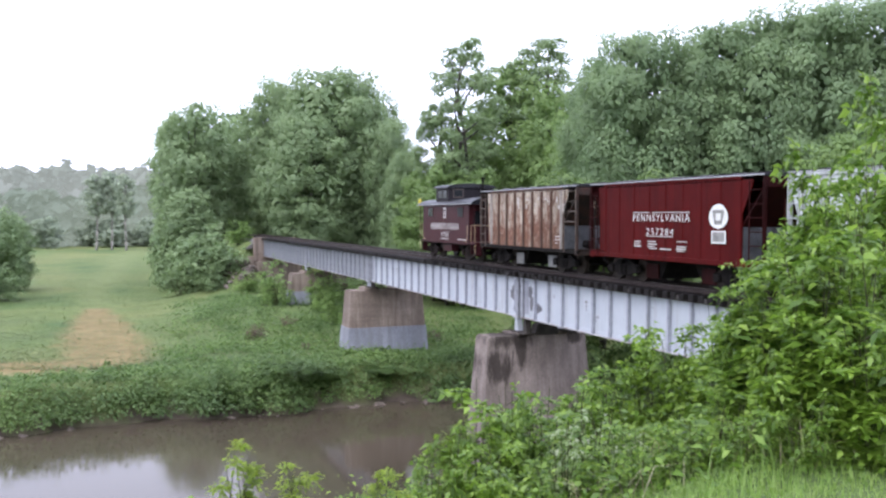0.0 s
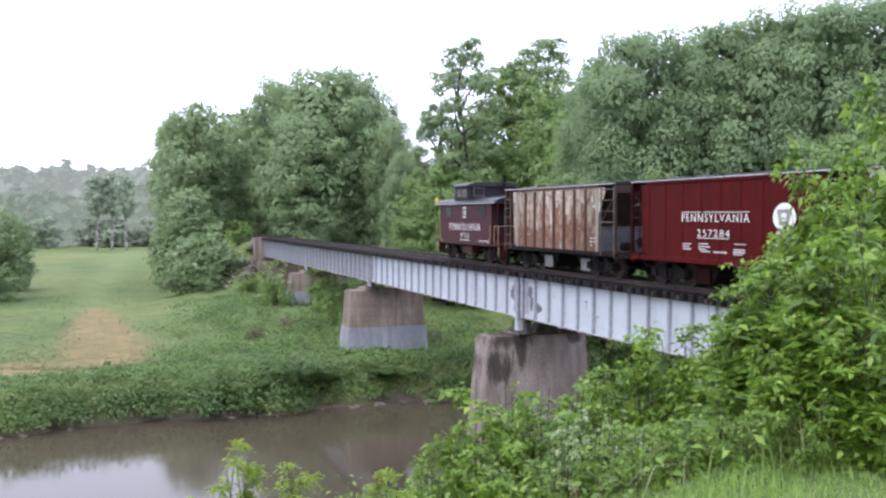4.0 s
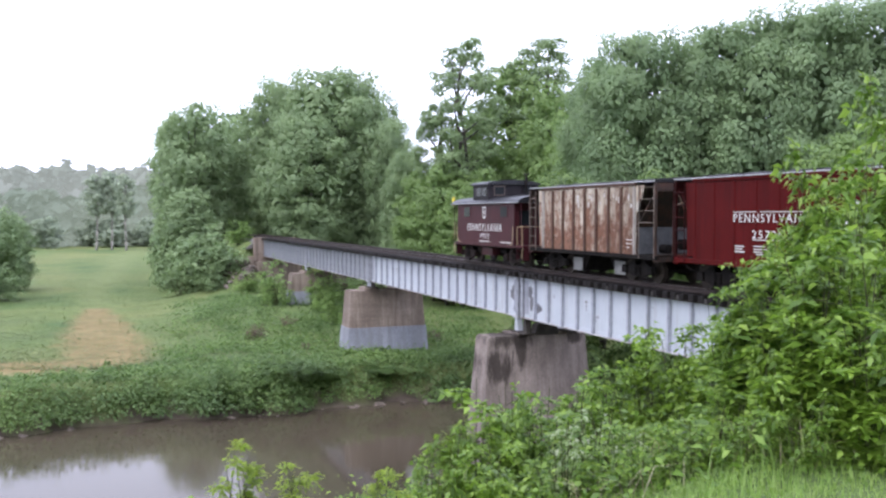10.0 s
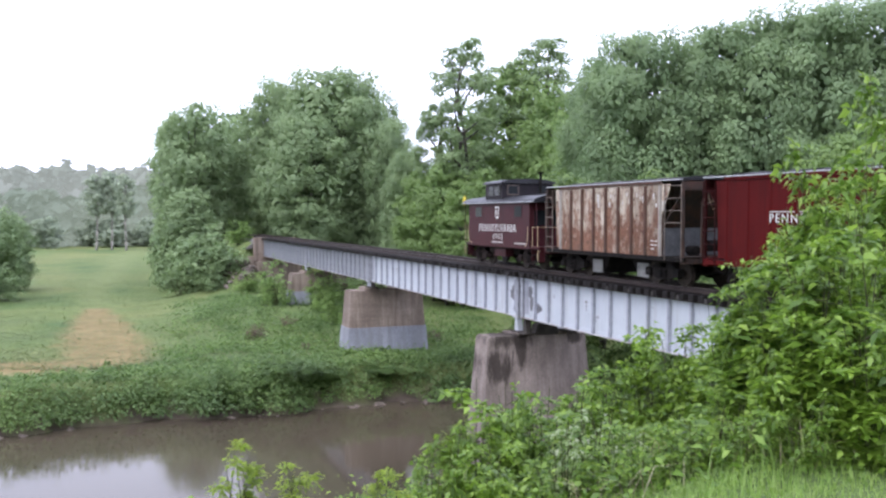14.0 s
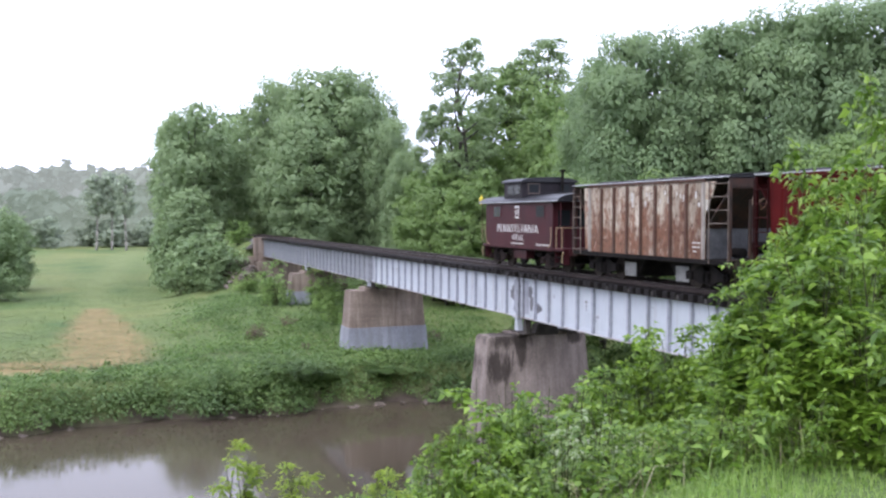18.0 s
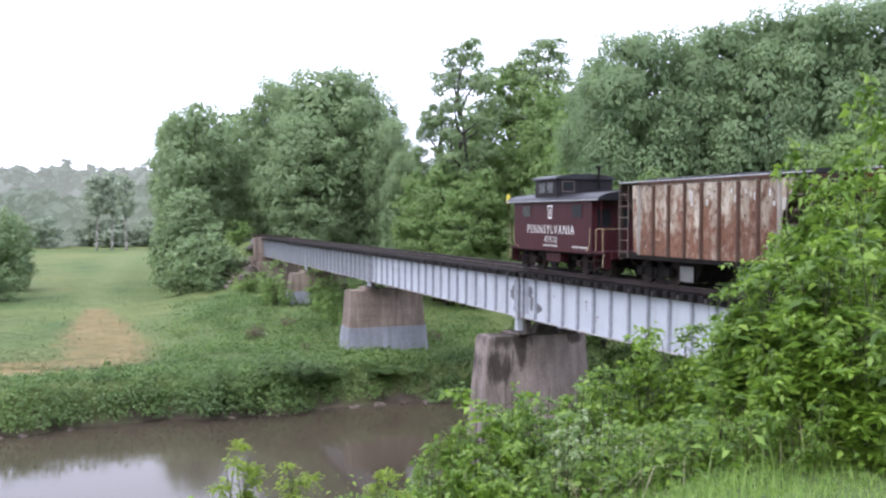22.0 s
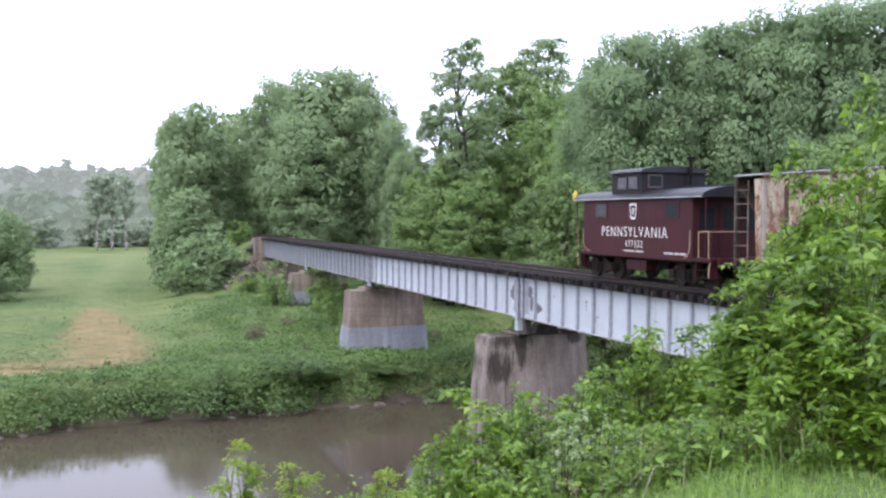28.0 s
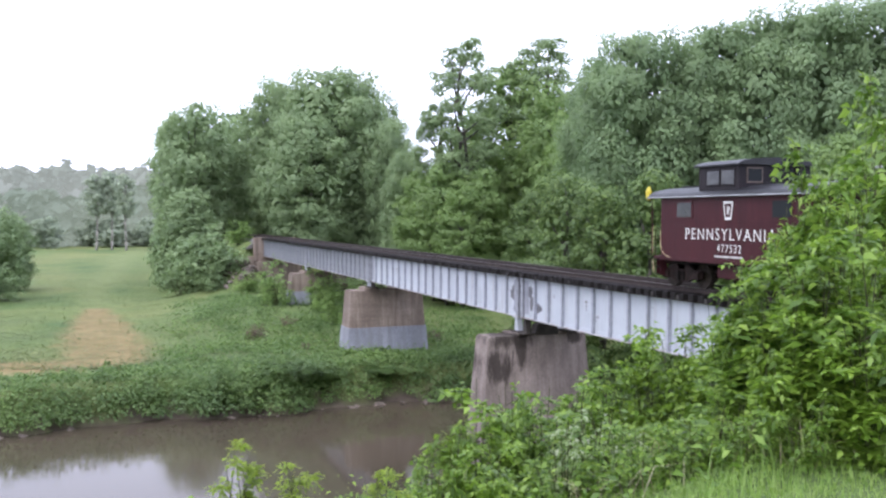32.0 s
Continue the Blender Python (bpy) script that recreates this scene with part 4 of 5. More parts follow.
    part("battery_box", boxes((-0.75, 0.55, -1.25, -0.8, 0.45, 0.9), bevel=0.02), M_CABOOSE, th)
    part("brake_cylinder", rods([(0.8, -0.75, 0.68), (1.4, -0.75, 0.68)], 0.15, 12), M_BLACK, th)
    for s in (-1, 1):
        build_truck(th, s * 2.85, material=M_TRUCK)
    CARS.append((th, x0 + h))
    return th, h


M_CUPOLA = two_tone("cupola_dark", (0.009, 0.007, 0.009), (0.017, 0.013, 0.016), 2, 0.6, spec=0.2)
SIDE = Matrix.Rotation(radians(90), 4, "X")      # letters upright, facing -y

M_TRUCK = two_tone("truck_oxide", (0.0110, 0.0068, 0.0062), (0.0235, 0.0138, 0.0120), 4, 0.75, 0.0, spec=0.15)
# Rusted like the ribs, in a darker tone, for the end framing.
M_END = car_paint("end_dark_rusted", (0.0178, 0.0122, 0.0105), (0.0365, 0.0251, 0.0211), (0.0113, 0.0081, 0.0073), 0.5, (0.0365, 0.0162, 0.0113), 0.8)
# Glossy panes; the lighter grey paints a reflection into their colour.
M_PANE = two_tone("pane_reflection_grey", (0.030, 0.030, 0.032), (0.062, 0.062, 0.064), 1.5, 0.2, 0.0, spec=0.5)
M_RIB = car_paint("rib_rusted", (0.0446, 0.0243, 0.0186), (0.0851, 0.0535, 0.0421), (0.0275, 0.0154, 0.0122), 0.5, (0.0486, 0.0211, 0.0146), 0.8)


def add_serifs(me):
    """Short slabs across the head and foot of every upright stroke of the letters."""
    co = np.empty(len(me.vertices) * 3, np.float32)
    me.vertices.foreach_get("co", co)
    co = co.reshape(-1, 3)
    ys = np.round(co[:, 1], 3)
    levels, count = np.unique(ys, return_counts=True)
    flat = levels[count >= 12]
    bm = bmesh.new()
    bm.from_mesh(me)
    for lev, way in ((flat.min(), 1), (flat.max(), -1)):
        xs = np.unique(np.round(co[np.abs(ys - lev) < 0.002, 0], 3))
        for foot in np.split(xs, np.nonzero(np.diff(xs) > 0.16)[0] + 1):
            a, b = foot[0] - 0.045, foot[-1] + 0.045
            y0, y1 = sorted((lev, lev + way * 0.05))
            box = bmesh.ops.create_cube(bm, size=1.0)["verts"]
            bmesh.ops.transform(bm, verts=box, matrix=Matrix.Translation(((a + b) / 2, (y0 + y1) / 2, 0)) @ Matrix.Diagonal((b - a, y1 - y0, 0.005, 1)))
    bm.to_mesh(me)
    bm.free()


def fitted(name, text, x, y, z, width, cap, parent):
    """Letters of a given width and height on the near side of a car."""
    ob = lettering(name, text, 1.0, Matrix.Identity(4), parent)
    me = ob.data
    if text.isalpha():
        add_serifs(me)
    co = np.empty(len(me.vertices) * 3, np.float32)
    me.vertices.foreach_get("co", co)
    co = co.reshape(-1, 3)
    lo, hi = co.min(0), co.max(0)
    sx, sz = width / (hi[0] - lo[0]), cap / (hi[1] - lo[1])
    me.transform(Matrix.Translation((x, y, z)) @ SIDE @ Matrix.Diagonal((sx, sz, 1, 1)) @ Matrix.Translation((-(lo[0] + hi[0]) / 2, -(lo[1] + hi[1]) / 2, 0)))
    return ob


def bars(parent, y, rows):
    """Small writing that cannot be read: plain bars."""
    for x0, x1, z0, z1 in rows:
        part("text_bar", boxes((x0, x1, y - 0.005, y, z0, z1)), M_STENCIL, parent)


def keystone(parent, x, z, s, y, material, fill=0.8):
    pts = [(-0.35, 0.5), (0.35, 0.5), (0.40, 0.40), (0.25, -0.5), (-0.25, -0.5), (-0.40, 0.40)]
    part("emblem", prism([(x + a * s, z + b * s) for a, b in pts], y - 0.005, y), M_WHITE, parent, "white keystone-shaped emblem")
    part("emblem_field", prism([(x + a * s * fill, z + b * s * fill) for a, b in pts], y - 0.009, y - 0.004), material, parent)
    part("emblem_mark", boxes((x - 0.09 * s, x + 0.09 * s, y - 0.013, y - 0.008, z - 0.20 * s, z + 0.22 * s), (x + 0.09 * s, x + 0.17 * s, y - 0.013, y - 0.008, z + 0.02 * s, z + 0.20 * s)), M_STENCIL, parent)


cab, _ = build_caboose(-10.1)
yl = -HALF + 0.03 - 0.004
fitted("lettering", "PENNSYLVANIA", 0.02, yl, 1.86, 4.32, 0.36, cab)
fitted("number", "477532", 0.08, yl, 1.42, 1.15, 0.25, cab)
keystone(cab, 0.03, 2.61, 0.58, yl, M_CABOOSE, 0.74)
bars(cab, yl, [(-0.60, 0.12, 1.13, 1.19), (0.17, 0.72, 1.13, 1.19), (1.98, 2.2, 1.12, 1.19), (2.25, 2.5, 1.12, 1.19), (2.56, 2.85, 1.12, 1.19), (2.9, 3.22, 1.12, 1.19)])

hop, hh = build_hopper("hopper_car", "pale grey covered hopper car streaked with heavy brown rust", 0.02, 7.28, M_CAR_GREY, 8, rib_paint=M_RIB, end=1.3)
for z in (2.93, 2.86, 2.79, 2.72, 2.65):
    part("text_bar", boxes((hh + 0.03, hh + 0.27 - (2.93 - z) * 0.4, -HALF - 0.006, -HALF - 0.001, z - 0.018, z + 0.018)), M_STENCIL, hop)
for x, z in ((6.72 - hh, 1.56), (6.72 - hh, 1.42), (6.95 - hh, 1.42), (6.75 - hh, 1.28), (6.96 - hh, 1.56)):
    part("text_bar", boxes((x - 0.09, x + 0.09, -HALF - 0.006, -HALF - 0.001, z - 0.022, z + 0.022)), M_STENCIL, hop)

# what is left of the large lettering high on the panels: worn white blocks
rl = random.Random(14)
for k in range(3, 8):
    for _ in range(3):
        x = -hh + 0.05 + (k + rl.uniform(0.2, 0.85)) * (2 * hh - 0.1) / 8
        z, w, t_ = rl.uniform(2.75, 3.3), rl.uniform(0.02, 0.05), rl.uniform(0.12, 0.34)
        part("text_bar", boxes((x - w, x + w, -HALF - 0.004, -HALF - 0.001, z - t_ / 2, z + t_ / 2)), M_STENCIL, hop)

red, rh = build_hopper("hopper_car", "dark red covered hopper car with white lettering", 10.70, 7.9, M_CAR_RED, 8, proud=0.03)
yr = -HALF - 0.034
fitted("lettering", "PENNSYLVANIA", -0.25, yr, 2.38, 3.37, 0.25, red)
fitted("number", "257284", -0.28, yr, 1.89, 1.6, 0.23, red)
bars(red, yr, [(-1.93, -0.9, 2.545, 2.575), (-0.75, 1.43, 2.545, 2.575), (-1.08, 0.5, 1.715, 1.745),
               (-1.85, -1.42, 1.50, 1.54), (-1.85, -1.5, 1.42, 1.46), (-1.85, -1.4, 1.33, 1.38),
               (-1.0, -0.5, 1.52, 1.56), (-1.0, -0.42, 1.43, 1.47), (-1.0, -0.6, 1.35, 1.39), (-0.9, -0.42, 1.28, 1.32), (-0.25, 0.4, 1.27, 1.32),
               (0.75, 1.3, 1.56, 1.59), (0.72, 1.25, 1.38, 1.42), (0.72, 1.25, 1.30, 1.35), (0.72, 1.15, 1.24, 1.27)])
part("emblem", prism([(2.90 + 0.46 * math.cos(a) * (1 - 0.1 * math.sin(a)), 2.43 + 0.39 * math.sin(a)) for a in np.linspace(0, 2 * math.pi, 28, endpoint=False)], yr - 0.005, yr), M_WHITE, red, "round white emblem")
part("emblem_field", prism([(2.90 + a, 2.43 + b) for a, b in ((-0.26, 0.20), (0.26, 0.20), (0.29, 0.14), (0.17, -0.26), (-0.17, -0.26), (-0.29, 0.14))], yr - 0.009, yr - 0.004), M_GATE, red)
part("emblem_mark", boxes((2.78, 3.02, yr - 0.013, yr - 0.008, 2.30, 2.52), bevel=0.002), M_WHITE, red)
part("stencil_panel", boxes((2.57, 3.27, yr - 0.004, yr + 0.002, 1.57, 1.97)), M_WHITE, red)
part("stencil_field", boxes((2.63, 3.21, yr - 0.008, yr - 0.003, 1.62, 1.93)), M_GATE, red)
build_hopper("hopper_car", "pale grey covered hopper car behind the leaves", 20.95, 9.2, M_CAR_PALE, 9, proud=0.03, end=0.4, end_paint=M_CAR_PALE)

# ---- trees and bushes ----


def limb_mesh(bm, a, b, r0, r1, rng, bend=0.12, seg=4):
    """A tapering, slightly crooked limb."""
    a, b = np.array(a, float), np.array(b, float)
    L = np.linalg.norm(b - a)
    off = rng.normal(size=3) * bend * L
    pts = [a + (b - a) * t + off * math.sin(math.pi * t) * 0.6 for t in np.linspace(0, 1, seg + 1)]
    for k in range(seg):
        t0, t1 = k / seg, (k + 1) / seg
        rod(bm, pts[k], pts[k + 1] + (pts[k + 1] - pts[k]) * 0.04, r0 + (r1 - r0) * t0, r0 + (r1 - r0) * t1, n=5)
    return pts


def crown_points(cen, rad, leaves, rng, rough=0.16, jitter=0.05, low=1.0):
    """Leaf places and outward ways over a heap of lobes; each lobe is itself a heap of flattened tufts."""
    cen, rad = np.asarray(cen), np.asarray(rad)
    n = 13
    sub = rng.normal(size=(len(cen), n, 3))
    sub /= np.linalg.norm(sub, axis=2)[..., None]
    sub[..., 2] = sub[..., 2] * 0.85 + 0.15
    c2 = (cen[:, None] + sub * rad[:, None, None] * rng.uniform(0.55, 0.9, (len(cen), n, 1))).reshape(-1, 3)
    r2 = np.repeat(rad, n) * rng.uniform(0.26, 0.46, len(cen) * n)
    up = (c2[:, 2] - c2[:, 2].min()) / np.ptp(c2[:, 2])
    p = r2 ** 2 * (low + (1 - low) * smooth(0.25, 0.75, up))
    pick = rng.choice(len(c2), int(leaves * 2.2), p=p / p.sum())
    d = rng.normal(size=(len(pick), 3))
    d[:, 2] += 0.35
    d /= np.linalg.norm(d, axis=1)[:, None]
    pos = c2[pick] + d * np.array((1.12, 1.12, 0.78)) * (r2[pick] * (1 - rng.exponential(rough, len(pick)).clip(0, 0.9)) * rng.uniform(0.95, 1.12, len(pick)))[:, None]
    # leaves buried in the heap are left out
    deep = np.zeros(len(pos), bool)
    for c, r in zip(cen, rad):
        deep |= ((pos - c) ** 2).sum(1) < (0.62 * r) ** 2
    pos, d, pick = pos[~deep], d[~deep], pick[~deep]
    pos = pos + rng.normal(size=pos.shape) * (rad[pick // n] * jitter)[:, None]
    own = pos - cen[pick // n]
    own /= np.linalg.norm(own, axis=1)[:, None] + 1e-9
    out = d * 0.75 + own * 0.45 + np.array((0, 0, 0.35))
    return pos[:leaves], out[:leaves]


def build_tree(name, label, height, width, leaves, seed, leafsize=0.34, clear=0.22, leaf=None, bark=None, lobes=26, open_=0.0, skirt=0.3, puff=1.0, fill=0.1, low=1.0):
    """A broad-leaved tree at the origin: trunk, limbs and a crown heaped from lobes of leaves."""
    rng = np.random.default_rng(seed)
    th = tagged(new(name), label, "tree", "riverside trees")
    R = width / 2
    z0 = height * clear
    H = height - z0
    cen, rad = [], []
    for k in range(lobes):
        f = (k + 0.5) / lobes
        prof = skirt + (1 - skirt) * math.sin(math.pi * f) if f < 0.5 else math.sqrt(max(0.0, 1 - ((f - 0.5) / 0.56) ** 2))
        a = k * 2.39996 + rng.uniform(-0.5, 0.5)
        r = R * rng.uniform(0.20, 0.38) * (1 - open_ * 0.35) * puff
        d = max(0.0, (R - r)) * prof * rng.uniform(0.7, 1.05)
        cen.append((d * math.cos(a), d * math.sin(a), z0 + r * 0.7 + (H - r * 1.5) * f + rng.uniform(-0.03, 0.03) * H))
        rad.append(r)
    cen.append((0, 0, height - R * 0.36)), rad.append(R * 0.36)
    pos, out = crown_points(cen, rad, leaves, rng, jitter=0.05 + 0.12 * open_, low=low)
    top_ = np.quantile(pos[:, 2], 0.9995)
    squeeze = height / top_
    pos[:, 2] *= squeeze
    pos[:, :2] *= R / np.quantile(np.hypot(pos[:, 0], pos[:, 1]), 0.97)
    pos[:, 2] = np.maximum(pos[:, 2], 0.3)
    trunk = bmesh.new()
    top = (rng.normal() * R * 0.06, rng.normal() * R * 0.06, height * 0.8)
    limb_mesh(trunk, (0, 0, -0.6), top, 0.015 * height + 0.06, 0.06, rng, 0.03, 6)
    part("trunk", trunk, bark or M_BARK, th, smooth=True)
    for k in range(0, len(cen), 2):
        bm = bmesh.new()
        s = min(max(z0 * 0.9, cen[k][2] - R * rng.uniform(0.4, 0.8)), height * 0.7)
        f = s / (height * 0.8)
        limb_mesh(bm, (top[0] * f, top[1] * f, s), np.array(cen[k]) * (1, 1, squeeze), 0.006 * height + 0.02, 0.03, rng)
        part("limb", bm, bark or M_BARK, th, smooth=True)
    # the dense inside of the crown: fewer, larger sprays
    n2 = int(leaves * fill)
    k = rng.choice(len(cen), n2, p=np.array(rad) ** 2 / (np.array(rad) ** 2).sum())
    d = rng.normal(size=(n2, 3))
    d /= np.linalg.norm(d, axis=1)[:, None]
    p2 = np.array(cen)[k] + d * (np.array(rad)[k] * rng.uniform(0.4, 0.86, n2))[:, None]
    p2[:, 2] = np.maximum(p2[:, 2] * squeeze, 0.4)
    pos, out = np.concatenate([pos, p2]), np.concatenate([out, d])
    size = np.concatenate([np.full(len(out) - n2, leafsize), np.full(n2, leafsize * 2.2)])
    me = leaf_mesh("crown", pos, size, rng, 0.78, up=0.25, out=out, stray=0.1)
    tagged(mesh_part("crown", me, leaf or M_LEAF_WOOD, th), kind="stuff")
    return th


def build_bush(name, label, height, width, leaves, seed, leafsize=0.11, leaf=None, group="bank bushes", lobes=11, spray=7, clump=0.06, branches=5, aspect=0.5):
    """A bush at the origin: crooked stems with spreading branches, which bear flat sprays of pointed leaves in tiers."""
    rng = np.random.default_rng(seed)
    th = tagged(new(name), label, "bush", group)
    R = width / 2
    stems, boughs = [], []
    for k in range(lobes):
        bm = bmesh.new()
        a, d = rng.uniform(0, 6.28), R * math.sqrt(rng.uniform(0.02, 0.8))
        z = height * rng.uniform(0.6, 0.98) * (1 - 0.40 * (d / R) ** 2)
        pts = limb_mesh(bm, (d * 0.25 * math.cos(a), d * 0.25 * math.sin(a), -0.3), (d * math.cos(a), d * math.sin(a), z), 0.008 * height + 0.003, 0.004, rng, 0.08, 4)
        for b in range(branches):
            f = (b + rng.uniform(0.3, 1.0)) / branches * 3.6 + 0.35
            i = min(int(f), 3)
            root = pts[i] + (pts[i + 1] - pts[i]) * (f - i)
            a2 = a + rng.uniform(-1.9, 1.9)
            reach = R * rng.uniform(0.35, 0.75) * (1.1 - 0.15 * f)
            tip = root + np.array((math.cos(a2), math.sin(a2), rng.uniform(-0.05, 0.5))) * reach
            rod(bm, root, tip, 0.003 * height + 0.001, 0.0015, n=4)
            boughs.append((root, tip))
        stems.append(bm)
    boughs = np.array(boughs)
    n = leaves // spray
    k = rng.integers(0, len(boughs), n)
    f = rng.uniform(0.15, 1.08, n)[:, None]
    bough = boughs[k, 1] - boughs[k, 0]
    base = boughs[k, 0] + bough * f - np.array((0, 0, 0.12)) * np.linalg.norm(bough, axis=1)[:, None] * f * f
    base = base + rng.normal(size=(n, 3)) * np.array((R * clump, R * clump, R * clump * 0.6))
    bough /= np.linalg.norm(bough, axis=1)[:, None] + 1e-9
    way = bough * 0.7 + rng.normal(size=(n, 3)) * np.array((0.8, 0.8, 0.25))
    way /= np.linalg.norm(way, axis=1)[:, None]
    reach = leafsize * rng.uniform(1.4, 3.0, (n, 1, 1))
    t = np.linspace(0.15, 1, spray)[None, :, None]
    pos = base[:, None] + way[:, None] * reach * t - np.array((0, 0, 1)) * reach * t * t * 0.35
    across = np.cross(way, (0, 0, 1))
    sidew = np.where(np.arange(spray) % 2 == 0, 1.0, -1.0)[None, :, None] * across[:, None]
    droop = (sidew * 1.3 + way[:, None] * 1.0 + np.array((0, 0, -0.35))).reshape(-1, 3) * 1.9
    pos = pos.reshape(-1, 3)
    tall = height / np.quantile(pos[:, 2], 0.992)
    broad = R / np.quantile(np.hypot(pos[:, 0], pos[:, 1]), 0.94)
    pos = pos * np.array((broad, broad, tall))
    for bm in stems:
        bm.transform(Matrix.Diagonal((broad, broad, tall, 1)))
        part("stem", bm, M_STEM, th)
    ok = pos[:, 2] > 0.03
    me = leaf_mesh("leaves", pos[ok], leafsize, rng, aspect, up=1.8, droop=droop[ok], pointed=True)
    tagged(mesh_part("leaves", me, leaf or M_LEAF_BUSH, th), kind="stuff")
    return th


def stand(aside, ahead, turn, wide, tall, own):
    """The pose that stands a plant of a width and height on the land; own: its width and height as built."""
    x, y = spot(aside, ahead)
    w, h = own
    return pose(x, y, land_at(x, y) - 0.1, 0, 0, turn) @ Matrix.Diagonal((wide / w, wide / w, (tall + 0.1) / h, 1))


def several(th, own, rows):
    """One plant of a kind after another: aside, ahead, turn, width, height."""
    for row in rows[1:]:
        copy_thing(th, stand(*row, own))
    th.matrix_basis = stand(*rows[0], own)


several(build_tree("broadleaf_tree", "tall full-leaved green tree by the river meadow", 30, 20, 30000, 11, 0.42, clear=0.02, lobes=44, skirt=0.75, puff=1.35, fill=0.2), (20, 30), (
    (-15.36, 128, 0, 19.20, 31.58),
    (-24.14, 136, 77, 15.30, 26.5),
    (-11.73, 140, 154, 14.88, 29.43),
    (-7.17, 122, 231, 9.15, 22.70),
    (-4.83, 112, 308, 6.30, 18.30),
    (-17.93, 120, 25, 13.50, 19.61),
))
several(build_tree("broadleaf_tree", "broad dark green tree at the meadow's edge", 24, 14, 12000, 12, 0.49, clear=0.0, lobes=36, skirt=0.85, puff=1.4), (14, 24), (
    (-35.12, 128, 0, 12.48, 22.7),
    (-39.61, 136, 77, 9.35, 22.9),
    (-40.39, 180, 154, 24.75, 29.76),
    (-36.47, 150, 231, 11.25, 17.48),
    (-52.43, 105, 308, 8.14, 11.06),
    (-56.20, 118, 25, 6.20, 10.11),
    (-33.30, 120, 102, 7.50, 11.02),
    (-15.17, 148, 179, 16.65, 23.13),
    (-22.88, 150, 256, 16.88, 21.38),
    (17.5, 90, 20, 13, 19), (25, 87, 110, 13, 20), (33.5, 85, 190, 10, 13), (39, 82, 280, 13, 21), (44, 76, 60, 13, 22),
))
several(build_tree("broadleaf_tree", "tall airy tree with open crown against the sky", 29, 8, 15000, 13, 0.27, clear=0.42, open_=0.5, lobes=30, skirt=0.5, puff=1.25, fill=0.0), (8, 29), (
    (2.42, 102, 0, 8.7, 29.49),
    (-0.95, 103, 150, 5.0, 22.5),
    (12.2, 112, 77, 10.4, 31.8),
))
several(build_tree("broadleaf_tree", "rounded mid-green tree behind the railway bridge", 22, 10, 11500, 14, 0.37, clear=0.02, lobes=38, skirt=0.75, puff=1.4, leaf=M_LEAF_MID), (10, 22), (
    (8.47, 112, 0, 14.70, 28.98),
    (-1.08, 108, 77, 8.10, 15.85),
    (3.16, 115, 154, 10.06, 21.75),
    (12.56, 100, 231, 9.38, 24.37),
    (-3.05, 106, 308, 5.96, 15.23),
    (13.27, 90, 25, 7.88, 20.67),
    (5.70, 106, 102, 7.95, 17.85),
    (10.14, 104, 179, 7.80, 19.00),
    (0.38, 100, 256, 8.75, 15.72),
    (3.92, 98, 333, 7.35, 14.93),
    (2.14, 95, 50, 6.53, 12.97),
))
several(build_tree("broadleaf_tree", "dark leafy woodland tree with pale gaps in the crown", 23.5, 13, 37000, 15, 0.25, clear=0.2, lobes=30, skirt=0.65, puff=1.45, fill=0.12, low=0.22, leaf=M_LEAF_OAK), (13, 23.5), (
    (14.49, 68, 0, 10.62, 24.04),
    (19.38, 68, 77, 10.62, 24.48),
    (22.99, 65, 154, 10.16, 24.89),
    (27.01, 63, 231, 10.63, 25.09),
    (31.23, 62, 308, 10.46, 25.53),
    (13.11, 76, 25, 7.60, 23.48),
    (31.5, 74, 102, 9.4, 24.86),
))
several(build_tree("broadleaf_tree", "leafy young tree close behind the bridge deck", 16.5, 5.2, 11500, 17, 0.2, clear=0.0, lobes=34, skirt=0.9, puff=1.45, leaf=M_LEAF_YOUNG, low=0.6), (5.2, 16.5), (
    (7.29, 54, 0, 4.72, 16.37),
    (9.29, 52, 77, 4.88, 15.62),
    (11.44, 50, 154, 4.69, 16.16),
    (14.56, 50, 231, 5.00, 13.9),
    (17.6, 48, 308, 5.00, 13.7),
    (4.04, 106, 102, 7.95, 13.27),
    (0.07, 106, 179, 6.62, 12.25),
    (7.04, 70, 256, 4.81, 12.37),
))
several(build_tree("broadleaf_tree", "light green young tree beside the railway track", 18, 6, 12500, 41, 0.2, clear=0.0, lobes=36, skirt=0.9, puff=1.45, leaf=M_LEAF_MID, low=0.6), (6, 18), (
    (21.3, 48, 25, 5.6, 17.9),
    (24.0, 49, 140, 6.2, 18.9),
))
several(build_bush("bush", "dark undergrowth bush below the tall trees", 5, 6, 1700, 29, 0.55, leaf=M_LEAF_WOOD, lobes=16), (6, 5), (
    (-36.90, 120, 0, 4.20, 8.84),
    (-35.70, 121, 77, 4.84, 9.16),
    (-33.17, 119, 154, 5.06, 6.87),
    (-31.27, 118, 231, 4.42, 4.71),
    (-29.69, 117, 308, 3.51, 2.14),
    (-33.75, 123, 25, 6.15, 8.68),
    (-34.37, 118, 102, 4.42, 4.96),
    (-31.59, 117, 179, 4.09, 1.88),
    (-26.9, 104.5, 40, 5.4, 5.2),
    (-24.9, 104, 120, 4.2, 3.6),
    (-28.8, 107, 200, 6.2, 6.4),
    (-30.6, 106, 300, 5.0, 4.2),
    (-26.2, 102, 260, 3.6, 2.2),
))
